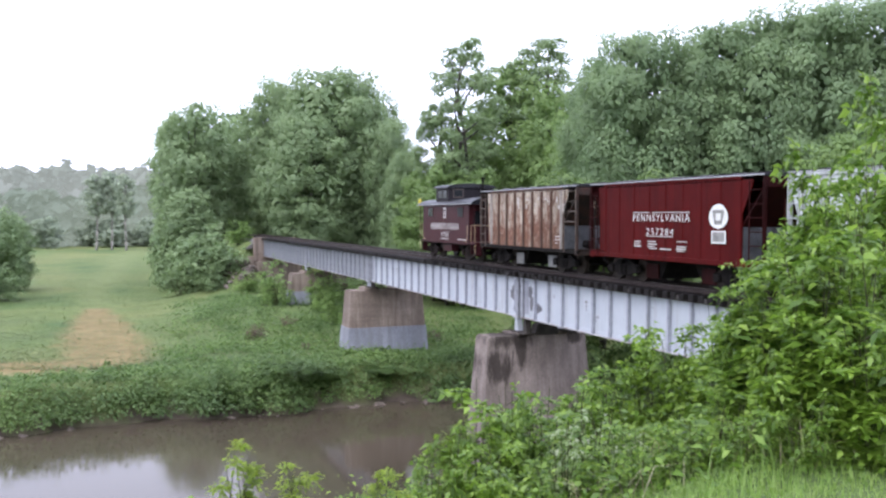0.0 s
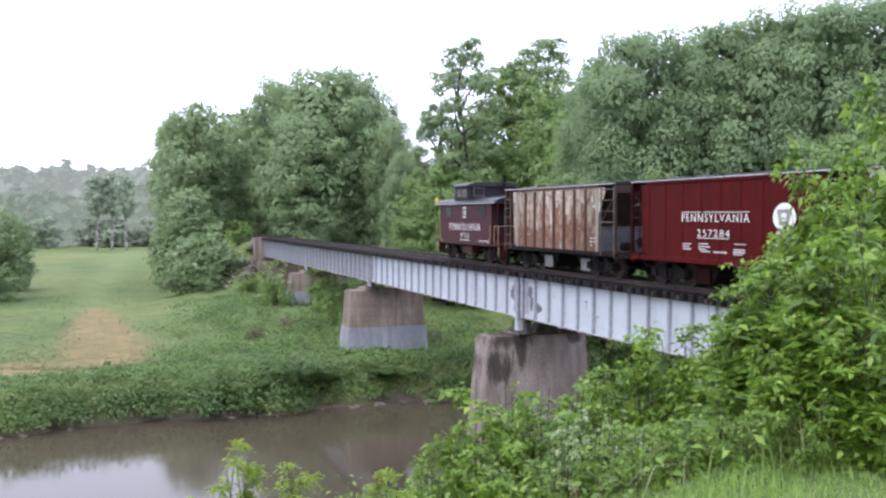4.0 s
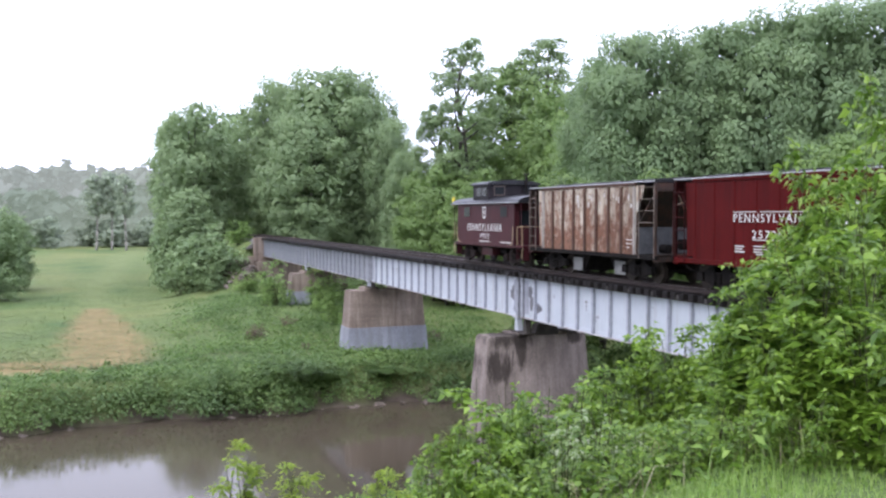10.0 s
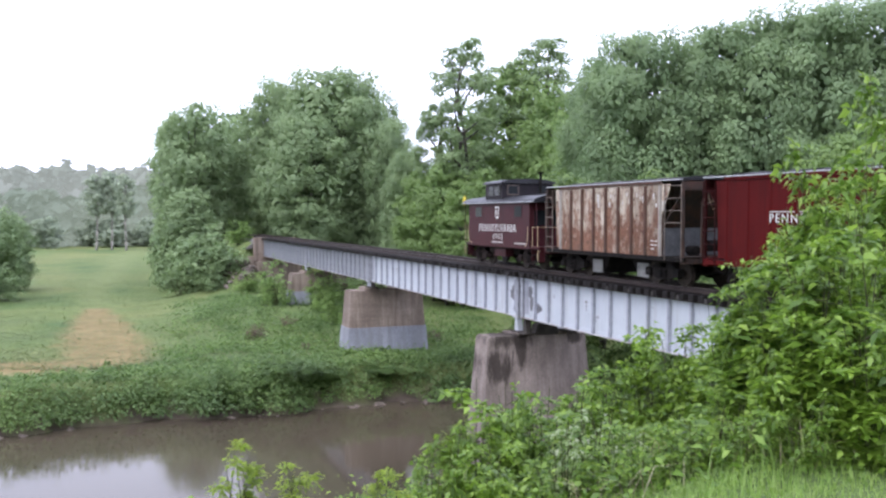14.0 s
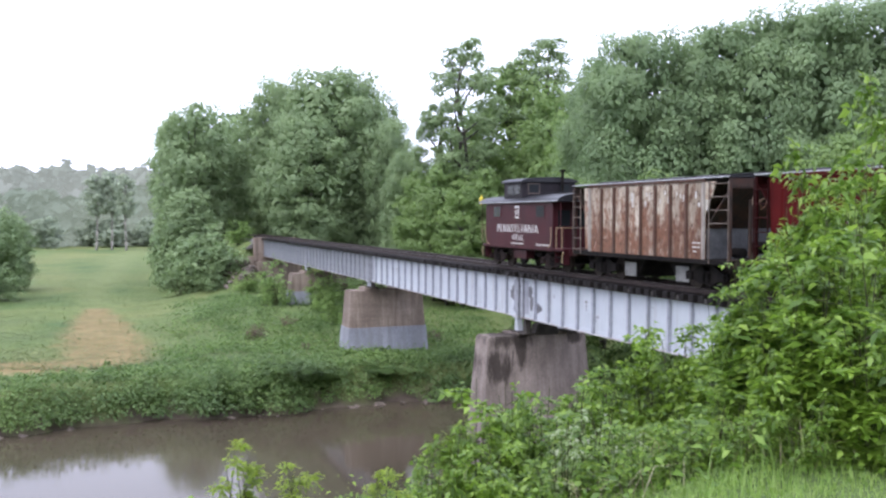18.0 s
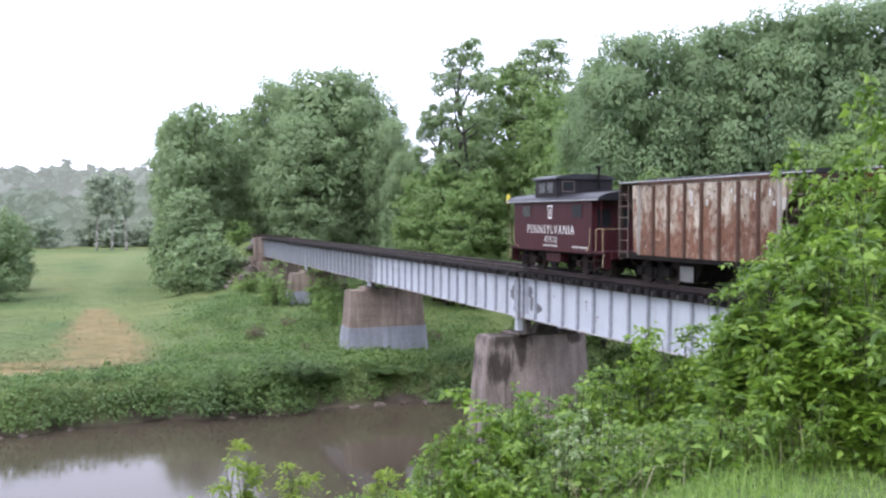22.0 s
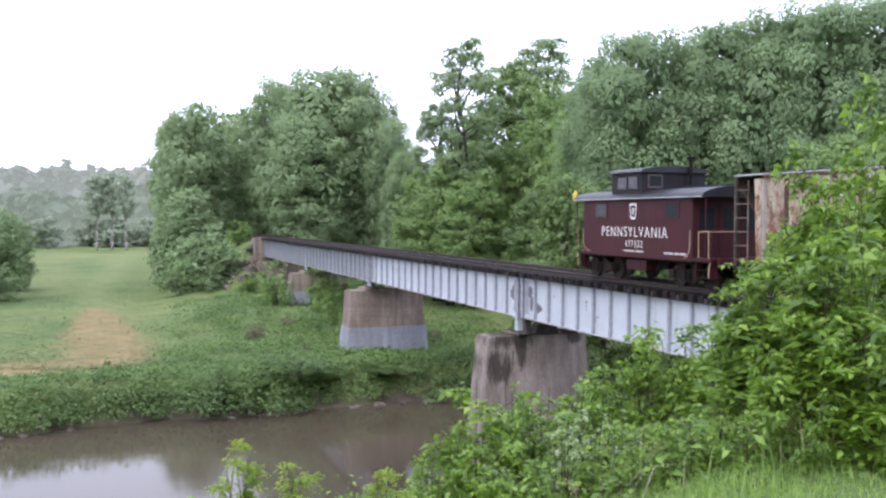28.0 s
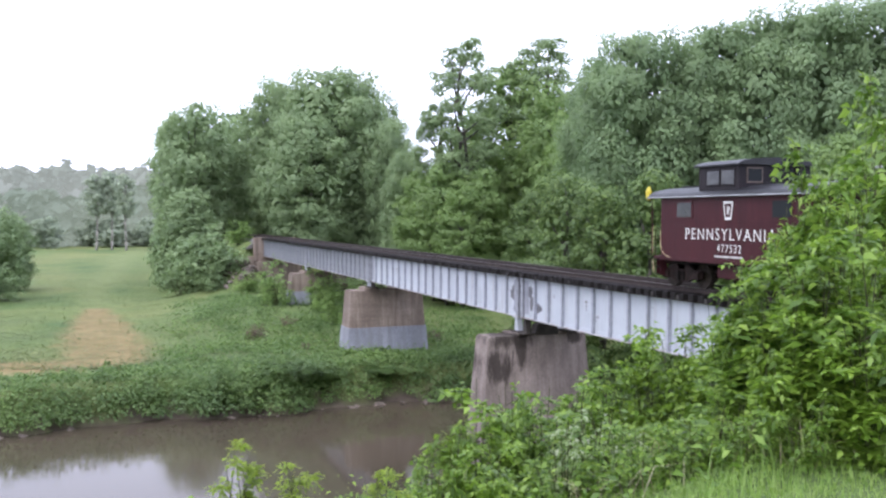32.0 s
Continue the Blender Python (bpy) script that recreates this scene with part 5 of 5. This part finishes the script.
several(build_bush("bush", "bright green leafy bush on the river bank", 2.0, 1.1, 3600, 21, 0.125, lobes=13, spray=5), (1.1, 2.0), (
    (3.53, 8, 0, 0.85, 2.02),
    (4.42, 9, 77, 1.07, 2.41),
    (3.27, 7.6, 154, 0.52, 1.57),
    (2.70, 7, 231, 0.92, 1.19),
    (2.95, 6.6, 308, 1.03, 1.43),
    (2.49, 7.4, 25, 0.44, 1.34),
    (2.34, 7.2, 102, 0.31, 0.81),
    (4.79, 10, 179, 0.94, 3.26),
    (3.33, 8, 256, 0.42, 1.81),
    (2.71, 7.5, 333, 0.38, 1.44),
    (2.66, 8.1, 110, 0.56, 1.36),
    (3.36, 8.4, 200, 0.70, 2.25),
))
several(build_bush("bush", "low tangled green bush on the bank's edge", 0.9, 0.95, 2600, 22, 0.085), (0.95, 0.9), (
    (0.64, 8.4, 0, 0.73, 1.03),
    (1.13, 9, 77, 0.90, 0.90),
    (1.67, 9.5, 154, 0.71, 0.88),
    (2.47, 9.5, 231, 0.95, 0.97),
    (2.13, 10, 308, 1.00, 0.89),
    (0.94, 8.5, 25, 0.90, 0.71),
    (0.00, 7.6, 102, 0.47, 0.83),
    (2.46, 7.2, 179, 0.94, 0.72),
    (1.43, 7.5, 256, 0.80, 0.54),
    (2.93, 6.2, 333, 0.81, 0.89),
    (0.89, 6.6, 50, 0.58, 0.44),
    (2.05, 6.6, 127, 0.74, 0.37),
    (1.36, 6.3, 204, 0.47, 0.42),
    (1.69, 6.2, 281, 0.47, 0.37),
    (2.05, 6, 358, 0.45, 0.37),
    (2.38, 5.9, 75, 0.37, 0.45),
))
several(build_bush("bush", "narrow lime-green bush with bright leaf tips", 1.1, 0.8, 2600, 28, 0.09, leaf=M_LEAF_LIME, lobes=7, spray=5), (0.8, 1.1), (
    (2.72, 9, 0, 0.68, 1.01),
    (1.55, 9.5, 77, 0.71, 0.76),
    (0.33, 8, 154, 0.80, 1.07),
    (2.75, 6.0, 231, 0.70, 0.65),
    (2.98, 6.3, 20, 0.55, 0.80),
    (2.50, 6.2, 308, 0.66, 0.72),
    (0.38, 6.4, 25, 0.48, 0.61),
    (2.19, 9.2, 102, 0.63, 1.12),
    (3.04, 6.8, 179, 0.59, 1.41),
    (2.42, 6.4, 256, 0.48, 0.91),
))
several(build_bush("bush", "small pale-leaved shrub in the long grass", 0.5, 0.5, 1300, 24, 0.05, leaf=M_LEAF_PALE), (0.5, 0.5), (
    (1.13, 6.8, 0, 0.53, 0.60),
    (0.93, 6.6, 77, 0.33, 0.53),
    (1.30, 6.7, 154, 0.34, 0.43),
))
several(build_bush("sapling", "small bright green sapling below the bank's edge", 1.1, 0.45, 3400, 23, 0.05, lobes=8, spray=6, leaf=M_LEAF_SAP), (0.45, 1.1), (
    (-1.63, 7, 0, 0.42, 1.06),
    (-1.09, 6.6, 77, 0.37, 0.80),
    (-0.38, 6.5, 154, 0.33, 0.64),
))
several(build_bush("bush", "rounded bush on the far river bank", 1.8, 3.6, 4200, 25, 0.17, leaf=M_LEAF_BANK, lobes=14), (3.6, 1.8), (
    (-9.77, 56, 0, 4.34, 1.19),
    (-12.23, 54.5, 77, 3.41, 1.89),
    (-7.69, 57.5, 154, 3.23, 0.87),
    (11.10, 60, 231, 4.12, 4.00),
    (14.57, 62, 308, 4.65, 1.78),
    (17.48, 60, 25, 4.50, 2.58),
    (-3.12, 59.5, 102, 4.46, 0.35),
))
several(build_bush("bush", "light green bush beside the bridge abutment", 4.5, 4.5, 2400, 26, 0.34, leaf=M_LEAF_LIGHT, lobes=14), (4.5, 4.5), (
    (-15.54, 84, 0, 3.15, 4.05),
    (-11.34, 84, 77, 2.52, 3.41),
    (-21.50, 100, 154, 2.75, 2.20),
    (-26.68, 107, 231, 4.01, 2.75),
    (-9.70, 78, 308, 2.15, 2.68),
    (-30.73, 112, 25, 6.30, 1.34),
    (-8.81, 86, 102, 3.01, 2.43),
    (-10.58, 92, 179, 2.53, 2.16),
    (-9.89, 86, 333, 4.51, 3.04),
    (-8.10, 90, 50, 3.38, 2.00),
    (-25.13, 112, 127, 3.64, 2.65),
    (-10.71, 82, 204, 2.46, 3.00),
))

# distant wood beyond the meadow, and a glowing ridge added behind it for haze
r_ = random.Random(5)
several(build_tree("broadleaf_tree", "hazy distant woodland tree beyond the meadow", 24, 18, 2800, 16, 1.0, clear=0.0, leaf=M_LEAF_FAR_HAZE, lobes=22, skirt=0.95, puff=1.5, fill=0.2), (18, 24), [
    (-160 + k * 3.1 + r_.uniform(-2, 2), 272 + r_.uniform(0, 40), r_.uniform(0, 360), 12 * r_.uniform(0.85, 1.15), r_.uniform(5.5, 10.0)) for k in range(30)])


def haze_glow_material(name, a, b):
    """Woods far off in the rain: their pale haze is put in as a glow."""
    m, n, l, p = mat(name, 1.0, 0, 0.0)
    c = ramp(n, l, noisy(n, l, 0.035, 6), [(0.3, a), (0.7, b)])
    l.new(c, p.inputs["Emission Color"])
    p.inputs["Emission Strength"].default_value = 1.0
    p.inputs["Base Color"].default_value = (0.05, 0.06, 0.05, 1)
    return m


def added_haze_ridge():
    """A long rise with an uneven top, added behind the wood to glow as its haze."""
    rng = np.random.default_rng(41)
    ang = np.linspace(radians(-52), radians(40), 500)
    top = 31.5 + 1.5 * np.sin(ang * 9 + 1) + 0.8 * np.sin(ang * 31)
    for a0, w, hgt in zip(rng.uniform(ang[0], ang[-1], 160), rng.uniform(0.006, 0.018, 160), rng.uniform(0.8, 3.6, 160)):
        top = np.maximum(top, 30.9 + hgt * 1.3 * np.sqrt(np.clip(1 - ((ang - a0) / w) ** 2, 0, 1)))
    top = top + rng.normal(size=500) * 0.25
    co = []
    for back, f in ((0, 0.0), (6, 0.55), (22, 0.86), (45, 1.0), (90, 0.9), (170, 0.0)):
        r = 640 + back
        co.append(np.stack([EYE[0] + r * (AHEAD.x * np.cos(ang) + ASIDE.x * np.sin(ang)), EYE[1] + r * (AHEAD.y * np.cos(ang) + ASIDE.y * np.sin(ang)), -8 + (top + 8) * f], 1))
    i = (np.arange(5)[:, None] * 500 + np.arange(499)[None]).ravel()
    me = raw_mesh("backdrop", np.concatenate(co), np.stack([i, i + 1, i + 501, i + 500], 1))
    tagged(mesh_part("backdrop", me, haze_glow_material("haze_glow_ridge", (0.14, 0.147, 0.150), (0.182, 0.186, 0.194)), smooth=True), "added pale glowing ridge standing in for hazy woods", "distant ridge", kind="structure")


added_haze_ridge()


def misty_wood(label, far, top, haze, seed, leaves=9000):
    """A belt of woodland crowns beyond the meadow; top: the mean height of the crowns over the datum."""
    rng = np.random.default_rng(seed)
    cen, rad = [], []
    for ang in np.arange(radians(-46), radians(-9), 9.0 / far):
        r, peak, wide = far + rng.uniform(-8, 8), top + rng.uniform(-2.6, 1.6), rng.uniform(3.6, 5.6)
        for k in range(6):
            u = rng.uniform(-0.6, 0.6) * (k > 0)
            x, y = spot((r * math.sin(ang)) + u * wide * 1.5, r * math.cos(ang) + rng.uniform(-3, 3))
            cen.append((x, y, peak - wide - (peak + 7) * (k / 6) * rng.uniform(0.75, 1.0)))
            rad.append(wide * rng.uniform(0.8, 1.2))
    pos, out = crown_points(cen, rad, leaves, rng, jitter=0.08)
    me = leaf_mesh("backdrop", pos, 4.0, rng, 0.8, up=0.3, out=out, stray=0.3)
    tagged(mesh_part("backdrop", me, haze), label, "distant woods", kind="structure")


# Haze is painted as emission; the farther belt glows paler.
misty_wood("woodland beyond the meadow, its pale haze painted as glow", 352, 21.2, haze_glow_material("haze_glow_wood_far", (0.128, 0.142, 0.142), (0.170, 0.182, 0.178)), 42)
misty_wood("grey-green woodland edge beyond the meadow, haze painted as glow", 322, 11.5, haze_glow_material("haze_glow_wood_near", (0.088, 0.108, 0.094), (0.132, 0.152, 0.132)), 43)
several(build_tree("broadleaf_tree", "slender bare-stemmed tree before the far wood", 22, 7, 1300, 18, 0.62, clear=0.42, leaf=M_LEAF_FAR_HAZE, bark=M_BARK_PALE, lobes=18, skirt=0.7, puff=1.4), (7, 22), (
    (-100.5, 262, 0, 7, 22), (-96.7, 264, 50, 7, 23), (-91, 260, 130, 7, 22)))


# ---- low growth: brambles on the far bank, meadow tufts, grass at the camera's feet ----


def bank_brambles():
    rng = np.random.default_rng(31)
    n = 3400
    y = rng.uniform(-80, 22, n)
    inland = np.where(rng.random(n) < 0.42, rng.uniform(0.0, 1.3, n), np.where(rng.random(n) < 0.6, rng.uniform(0, 6.5, n), rng.gamma(2.2, 1.6, n)))
    # a bare muddy ledge where the bank is undercut by the bridge
    inland = inland + 0.45 * smooth(-8.6, -7.2, y) * smooth(0.4, -1.0, y)
    x = far_shore(y) - 0.15 - inland
    r = rng.uniform(0.4, 0.95, n) * np.clip(1.05 - 0.085 * inland, 0.35, 1)
    edge = smooth(3.0, 1.4, inland) * smooth(-6, -12, y)
    r = r * (1 + 0.25 * edge)
    z = land(x, y) + r * (0.15 + 0.35 * edge)
    cen = np.stack([x, y, z], 1)
    k = rng.integers(0, n, 105000)
    d = rng.normal(size=(len(k), 3))
    d[:, 2] = np.abs(d[:, 2]) * 0.9
    d /= np.linalg.norm(d, axis=1)[:, None]
    pos = cen[k] + d * (r[k] * rng.uniform(0.75, 1.1, len(k)))[:, None]
    pos[:, 2] = np.maximum(pos[:, 2], WATER + 0.15)
    me = leaf_mesh("bank_brambles", pos, 0.175, rng, 0.75, up=0.3, out=d + np.array((0, 0, 0.35)), stray=0.25)
    tagged(mesh_part("bank_brambles", me, M_LEAF_BANK), "dense low green brambles along the river bank", "brambles", kind="stuff")


def meadow_weeds():
    """Knee-high weeds in loose drifts on the meadow about the piers."""
    rng = np.random.default_rng(36)
    n = 520
    ahead = rng.uniform(59, 96, n)
    aside = rng.uniform(-0.30, 0.06, n) * ahead
    x = EYE[0] + ASIDE.x * aside + AHEAD.x * ahead
    y = EYE[1] + ASIDE.y * aside + AHEAD.y * ahead
    r = rng.gamma(4, 0.16, n).clip(0.2, 1.6)
    k = rng.choice(n, 34000, p=r ** 2 / (r ** 2).sum())
    px, py = x[k] + rng.normal(size=len(k)) * r[k], y[k] + rng.normal(size=len(k)) * r[k]
    ok = px < far_shore(py) - 1.5
    px, py, k = px[ok], py[ok], k[ok]
    pos = np.stack([px, py, land(px, py) + rng.gamma(2, 0.14, len(px)) * r[k].clip(0.4, 1)], 1)
    me = leaf_mesh("meadow_weeds", pos, 0.24, rng, 0.5, up=0.8)
    tagged(mesh_part("meadow_weeds", me, M_LEAF_BANK), "knee-high green weeds in the meadow", "weeds", kind="stuff")


def blades(name, x, y, z, length, rng, width=0.08, lean=0.5):
    """Grass blades: narrow bent strips, each two quads."""
    n = len(x)
    base = np.stack([x, y, z], 1)
    a = rng.uniform(0, 6.28, n)
    way = np.stack([np.cos(a), np.sin(a), np.zeros(n)], 1)
    side = np.stack([-np.sin(a), np.cos(a), np.zeros(n)], 1)
    L = (length * rng.uniform(0.5, 1.3, n))[:, None]
    bend = rng.uniform(0.15, 1.0, n)[:, None] * lean
    w = L * width
    mid_ = base + way * L * bend * 0.25 + np.array((0, 0, 1)) * L * 0.6
    tip = base + way * L * bend + np.array((0, 0, 1)) * L * (1 - 0.35 * bend)
    co = np.stack([base - side * w / 2, base + side * w / 2, mid_ + side * w * 0.4, mid_ - side * w * 0.4, tip + side * w * 0.06, tip - side * w * 0.06], 1).reshape(-1, 3)
    i = (np.arange(n) * 6)[:, None]
    return raw_mesh(name, co, np.concatenate([i + np.array((0, 1, 2, 3)), i + np.array((3, 2, 4, 5))]))


def meadow_tufts():
    rng = np.random.default_rng(32)
    n = 80000
    ahead = 58 + 210 * rng.random(n) ** 2.4
    aside = ahead * rng.uniform(-0.55, 0.32, n)
    x = EYE[0] + ASIDE.x * aside + AHEAD.x * ahead
    y = EYE[1] + ASIDE.y * aside + AHEAD.y * ahead
    worn = worn_at(aside, ahead)
    ok = (x < far_shore(y) - 2.5) & (worn < rng.uniform(0.25, 1.25, n)) & (np.abs(y) < 300)
    x, y = x[ok], y[ok]
    pos = np.stack([x, y, land(x, y) + rng.uniform(0.0, 0.14, len(x))], 1)
    me = leaf_mesh("meadow_grass", pos, 0.20, rng, 0.45, up=6.0)
    tagged(mesh_part("meadow_grass", me, M_MEADOW), "uneven green meadow grass", "grass", kind="stuff")


def near_grass():
    rng = np.random.default_rng(33)
    # thick along the bank's edge, thinner round about
    n = 46000
    aside, ahead = rng.uniform(-2.5, 5.5, n), rng.uniform(4.2, 8.6, n)
    x = np.concatenate([EYE[0] + ASIDE.x * aside + AHEAD.x * ahead, rng.uniform(-17, 9, 8000)])
    y = np.concatenate([EYE[1] + ASIDE.y * aside + AHEAD.y * ahead, rng.uniform(-31, -5, 8000)])
    fade = np.concatenate([np.clip(np.minimum(aside + 2.5, 5.5 - aside) / 1.2, 0, 1) * np.clip((ahead - 4.2) / 0.7, 0, 1), np.ones(8000)])
    ok = (np.hypot(x - EYE[0], y - EYE[1]) > 0.5) & (rng.random(len(x)) < fade)
    x, y = x[ok], y[ok]
    me = blades("bank_grass", x, y, land(x, y) - 0.03, 0.11, rng, 0.055, 1.2)
    tagged(mesh_part("bank_grass", me, M_GRASS), "long wet green grass on the bank", "grass", kind="stuff")


def tall_grass():
    """Arching tufts of long grass at the bank's edge."""
    rng = np.random.default_rng(34)
    spots = [spot(a, b) for a, b in ((2.2, 6.2), (2.5, 6.0), (1.9, 6.4), (2.9, 5.7), (3.1, 6.1), (2.0, 5.8), (2.7, 6.5))]
    k = rng.integers(0, len(spots), 120)
    c = np.array(spots)[k] + rng.normal(size=(len(k), 2)) * 0.22
    me = blades("tall_grass", c[:, 0], c[:, 1], land(c[:, 0], c[:, 1]) - 0.02, 0.36, rng, 0.020, 1.5)
    tagged(mesh_part("tall_grass", me, M_GRASS), "arching tufts of long pale grass", "grass", kind="stuff")


M_STRAW = foliage("straw", (0.1782, 0.1296, 0.081), (0.324, 0.2673, 0.162), (0.4698, 0.4374, 0.324), 0.2)


def dry_stalks():
    """Pale dead stalks standing and lying among the green."""
    rng = np.random.default_rng(37)
    n = 130
    ahead = rng.uniform(5.6, 7.6, n)
    aside = ahead * rng.uniform(0.12, 0.46, n)
    x = EYE[0] + ASIDE.x * aside + AHEAD.x * ahead
    y = EYE[1] + ASIDE.y * aside + AHEAD.y * ahead
    me = blades("dry_stalks", x, y, land(x, y) + 0.03, 0.3, rng, 0.018, 1.4)
    tagged(mesh_part("dry_stalks", me, M_STRAW), "pale dead stalks among the weeds", "dry stalks", kind="stuff")


def bank_cover():
    """Low leafy weeds between the bushes of the near bank."""
    rng = np.random.default_rng(35)
    n = 26000
    x, y = rng.uniform(-15, -4.4, n), rng.uniform(-21, -6, n)
    ahead = (x - EYE[0]) * AHEAD.x + (y - EYE[1]) * AHEAD.y
    aside = (x - EYE[0]) * ASIDE.x + (y - EYE[1]) * ASIDE.y
    ok = (ahead > 5.0) & ((aside < 0.16 * ahead) | (ahead > 7) | ((ahead > 5.3) & (rng.random(n) < 0.6)))
    x, y = x[ok], y[ok]
    pos = np.stack([x, y, land(x, y) + rng.gamma(2.0, 0.07, len(x))], 1)
    me = leaf_mesh("bank_weeds", pos, 0.075, rng, 0.5, up=0.9, pointed=True)
    tagged(mesh_part("bank_weeds", me, M_LEAF_BUSH), "low bright green weeds covering the bank", "weeds", kind="stuff")


M_ROCK = concrete_material("river_stone", (0.162, 0.1296, 0.1134), (0.2592, 0.2147, 0.1903), (0.0689, 0.0567, 0.0486))
M_LEAF_DEAD = foliage("leaf_dead", (0.081, 0.0527, 0.0365), (0.1296, 0.0891, 0.0607), (0.162, 0.1377, 0.081), 0.3)


def build_rock(seed, label, group):
    """A blunt stone about a metre across."""
    rng = np.random.default_rng(seed)
    bm = bmesh.new()
    bmesh.ops.create_icosphere(bm, subdivisions=2, radius=0.5)
    cuts = rng.normal(size=(7, 3))
    cuts /= np.linalg.norm(cuts, axis=1)[:, None]
    for v in bm.verts:
        for c in cuts:
            d = v.co.dot(Vector(c)) - 0.36
            if d > 0:
                v.co -= Vector(c) * d * 0.85
        v.co *= 1 + 0.06 * noise.noise(v.co * 3 + Vector((seed, 0, 0)))
    return tagged(part("rock", bm, M_ROCK), label, "rock", group)


def rocks():
    rr = random.Random(9)
    kinds = [build_rock(k, "muddy brown stone at the river's edge", "shore rocks") for k in (1, 2, 3)]
    for k in range(26):
        y = rr.uniform(-14, 1.5) if k < 19 else rr.uniform(-32, -16)
        x = float(far_shore(np.array(y))) + rr.uniform(-0.25, 0.5)
        s = rr.uniform(0.35, 0.95)
        m = pose(x, y, max(land_at(x, y), WATER - 0.2) + 0.10 * s, rr.uniform(0, 40), rr.uniform(0, 40), rr.uniform(0, 360)) @ Matrix.Diagonal((s * 1.3, s, s * 0.7, 1))
        if k < 3:
            kinds[k].matrix_basis = m
        else:
            copy_thing(kinds[k % 3], m)
    heap = [build_rock(k, "pale brown tumbled stone beside the abutment", "abutment stones") for k in (4, 5)]
    for k in range(90):
        x, y = -105.6 + rr.gauss(0, 1.3), -4.0 + rr.gauss(0, 1.7)
        s = rr.uniform(0.35, 1.0)
        m = pose(x, y, land_at(x, y) + 0.15 * s, rr.uniform(0, 40), rr.uniform(0, 40), rr.uniform(0, 360)) @ Matrix.Diagonal((s * 1.2, s, s * 0.8, 1))
        if k < 2:
            heap[k].matrix_basis = m
        else:
            copy_thing(heap[k % 2], m)


rocks()
several(build_bush("dead_bush", "withered brown brush in the meadow", 1.0, 2.2, 1400, 27, 0.14, leaf=M_LEAF_DEAD, group="dead brush", lobes=12), (2.2, 1.0), (
    (-14.6, 71, 0, 1.7, 1.2), (-13, 75.8, 80, 1.3, 0.9), (-10.1, 66, 160, 1.0, 0.6), (-0.84, 71, 240, 1.4, 0.8)))
tall_grass()
dry_stalks()
bank_cover()
bank_brambles()
meadow_weeds()
meadow_tufts()
near_grass()

# ---- how the train goes ----
START = -41.0
RUN = (0.0, 0.86, 1.63, 2.31, 2.92, 3.46, 3.95, 4.39, 4.79, 5.18, 5.55, 5.92, 6.3, 6.7, 7.13, 7.6, 8.12, 8.72, 9.38, 10.12, 10.91,
       11.76, 12.66, 13.62, 14.64, 15.7, 16.79, 17.94, 19.14, 20.39, 21.7, 23.06, 24.46)


def run_at(t):
    """Metres rolled after t seconds, smooth between the whole seconds."""
    i = min(int(t), 31)
    f = t - i
    d0 = (RUN[i + 1] - RUN[max(i - 1, 0)]) / (2 if i else 1)
    d1 = (RUN[min(i + 2, 32)] - RUN[i]) / (2 if i < 31 else 1)
    a, b = RUN[i], RUN[i + 1]
    return a + d0 * f + (3 * (b - a) - 2 * d0 - d1) * f * f + (d0 + d1 - 2 * (b - a)) * f ** 3


def slack(t):
    """The coupling before the caboose stretches as the train pulls away."""
    f = min(max((t - 13.0) / 12.0, 0.0), 1.0)
    return 0.43 * f * f * (3 - 2 * f)


def motions():
    """The train rolls over the bridge, and its wheels with it."""
    ts = [round(0.4 * k, 1) for k in range(81)]
    for th, at in CARS:
        walk(th, [(t, pose(START + at + run_at(t) + (0.0 if th == cab else slack(t)), 0, 0)) for t in ts])
    for ax, x in WHEELSETS:
        walk(ax, [(t, pose(x, 0, WHEEL_R) @ Matrix.Rotation((run_at(t) + (0.0 if ax.parent == cab else slack(t))) / WHEEL_R, 4, "Y")) for t in ts])


motions()
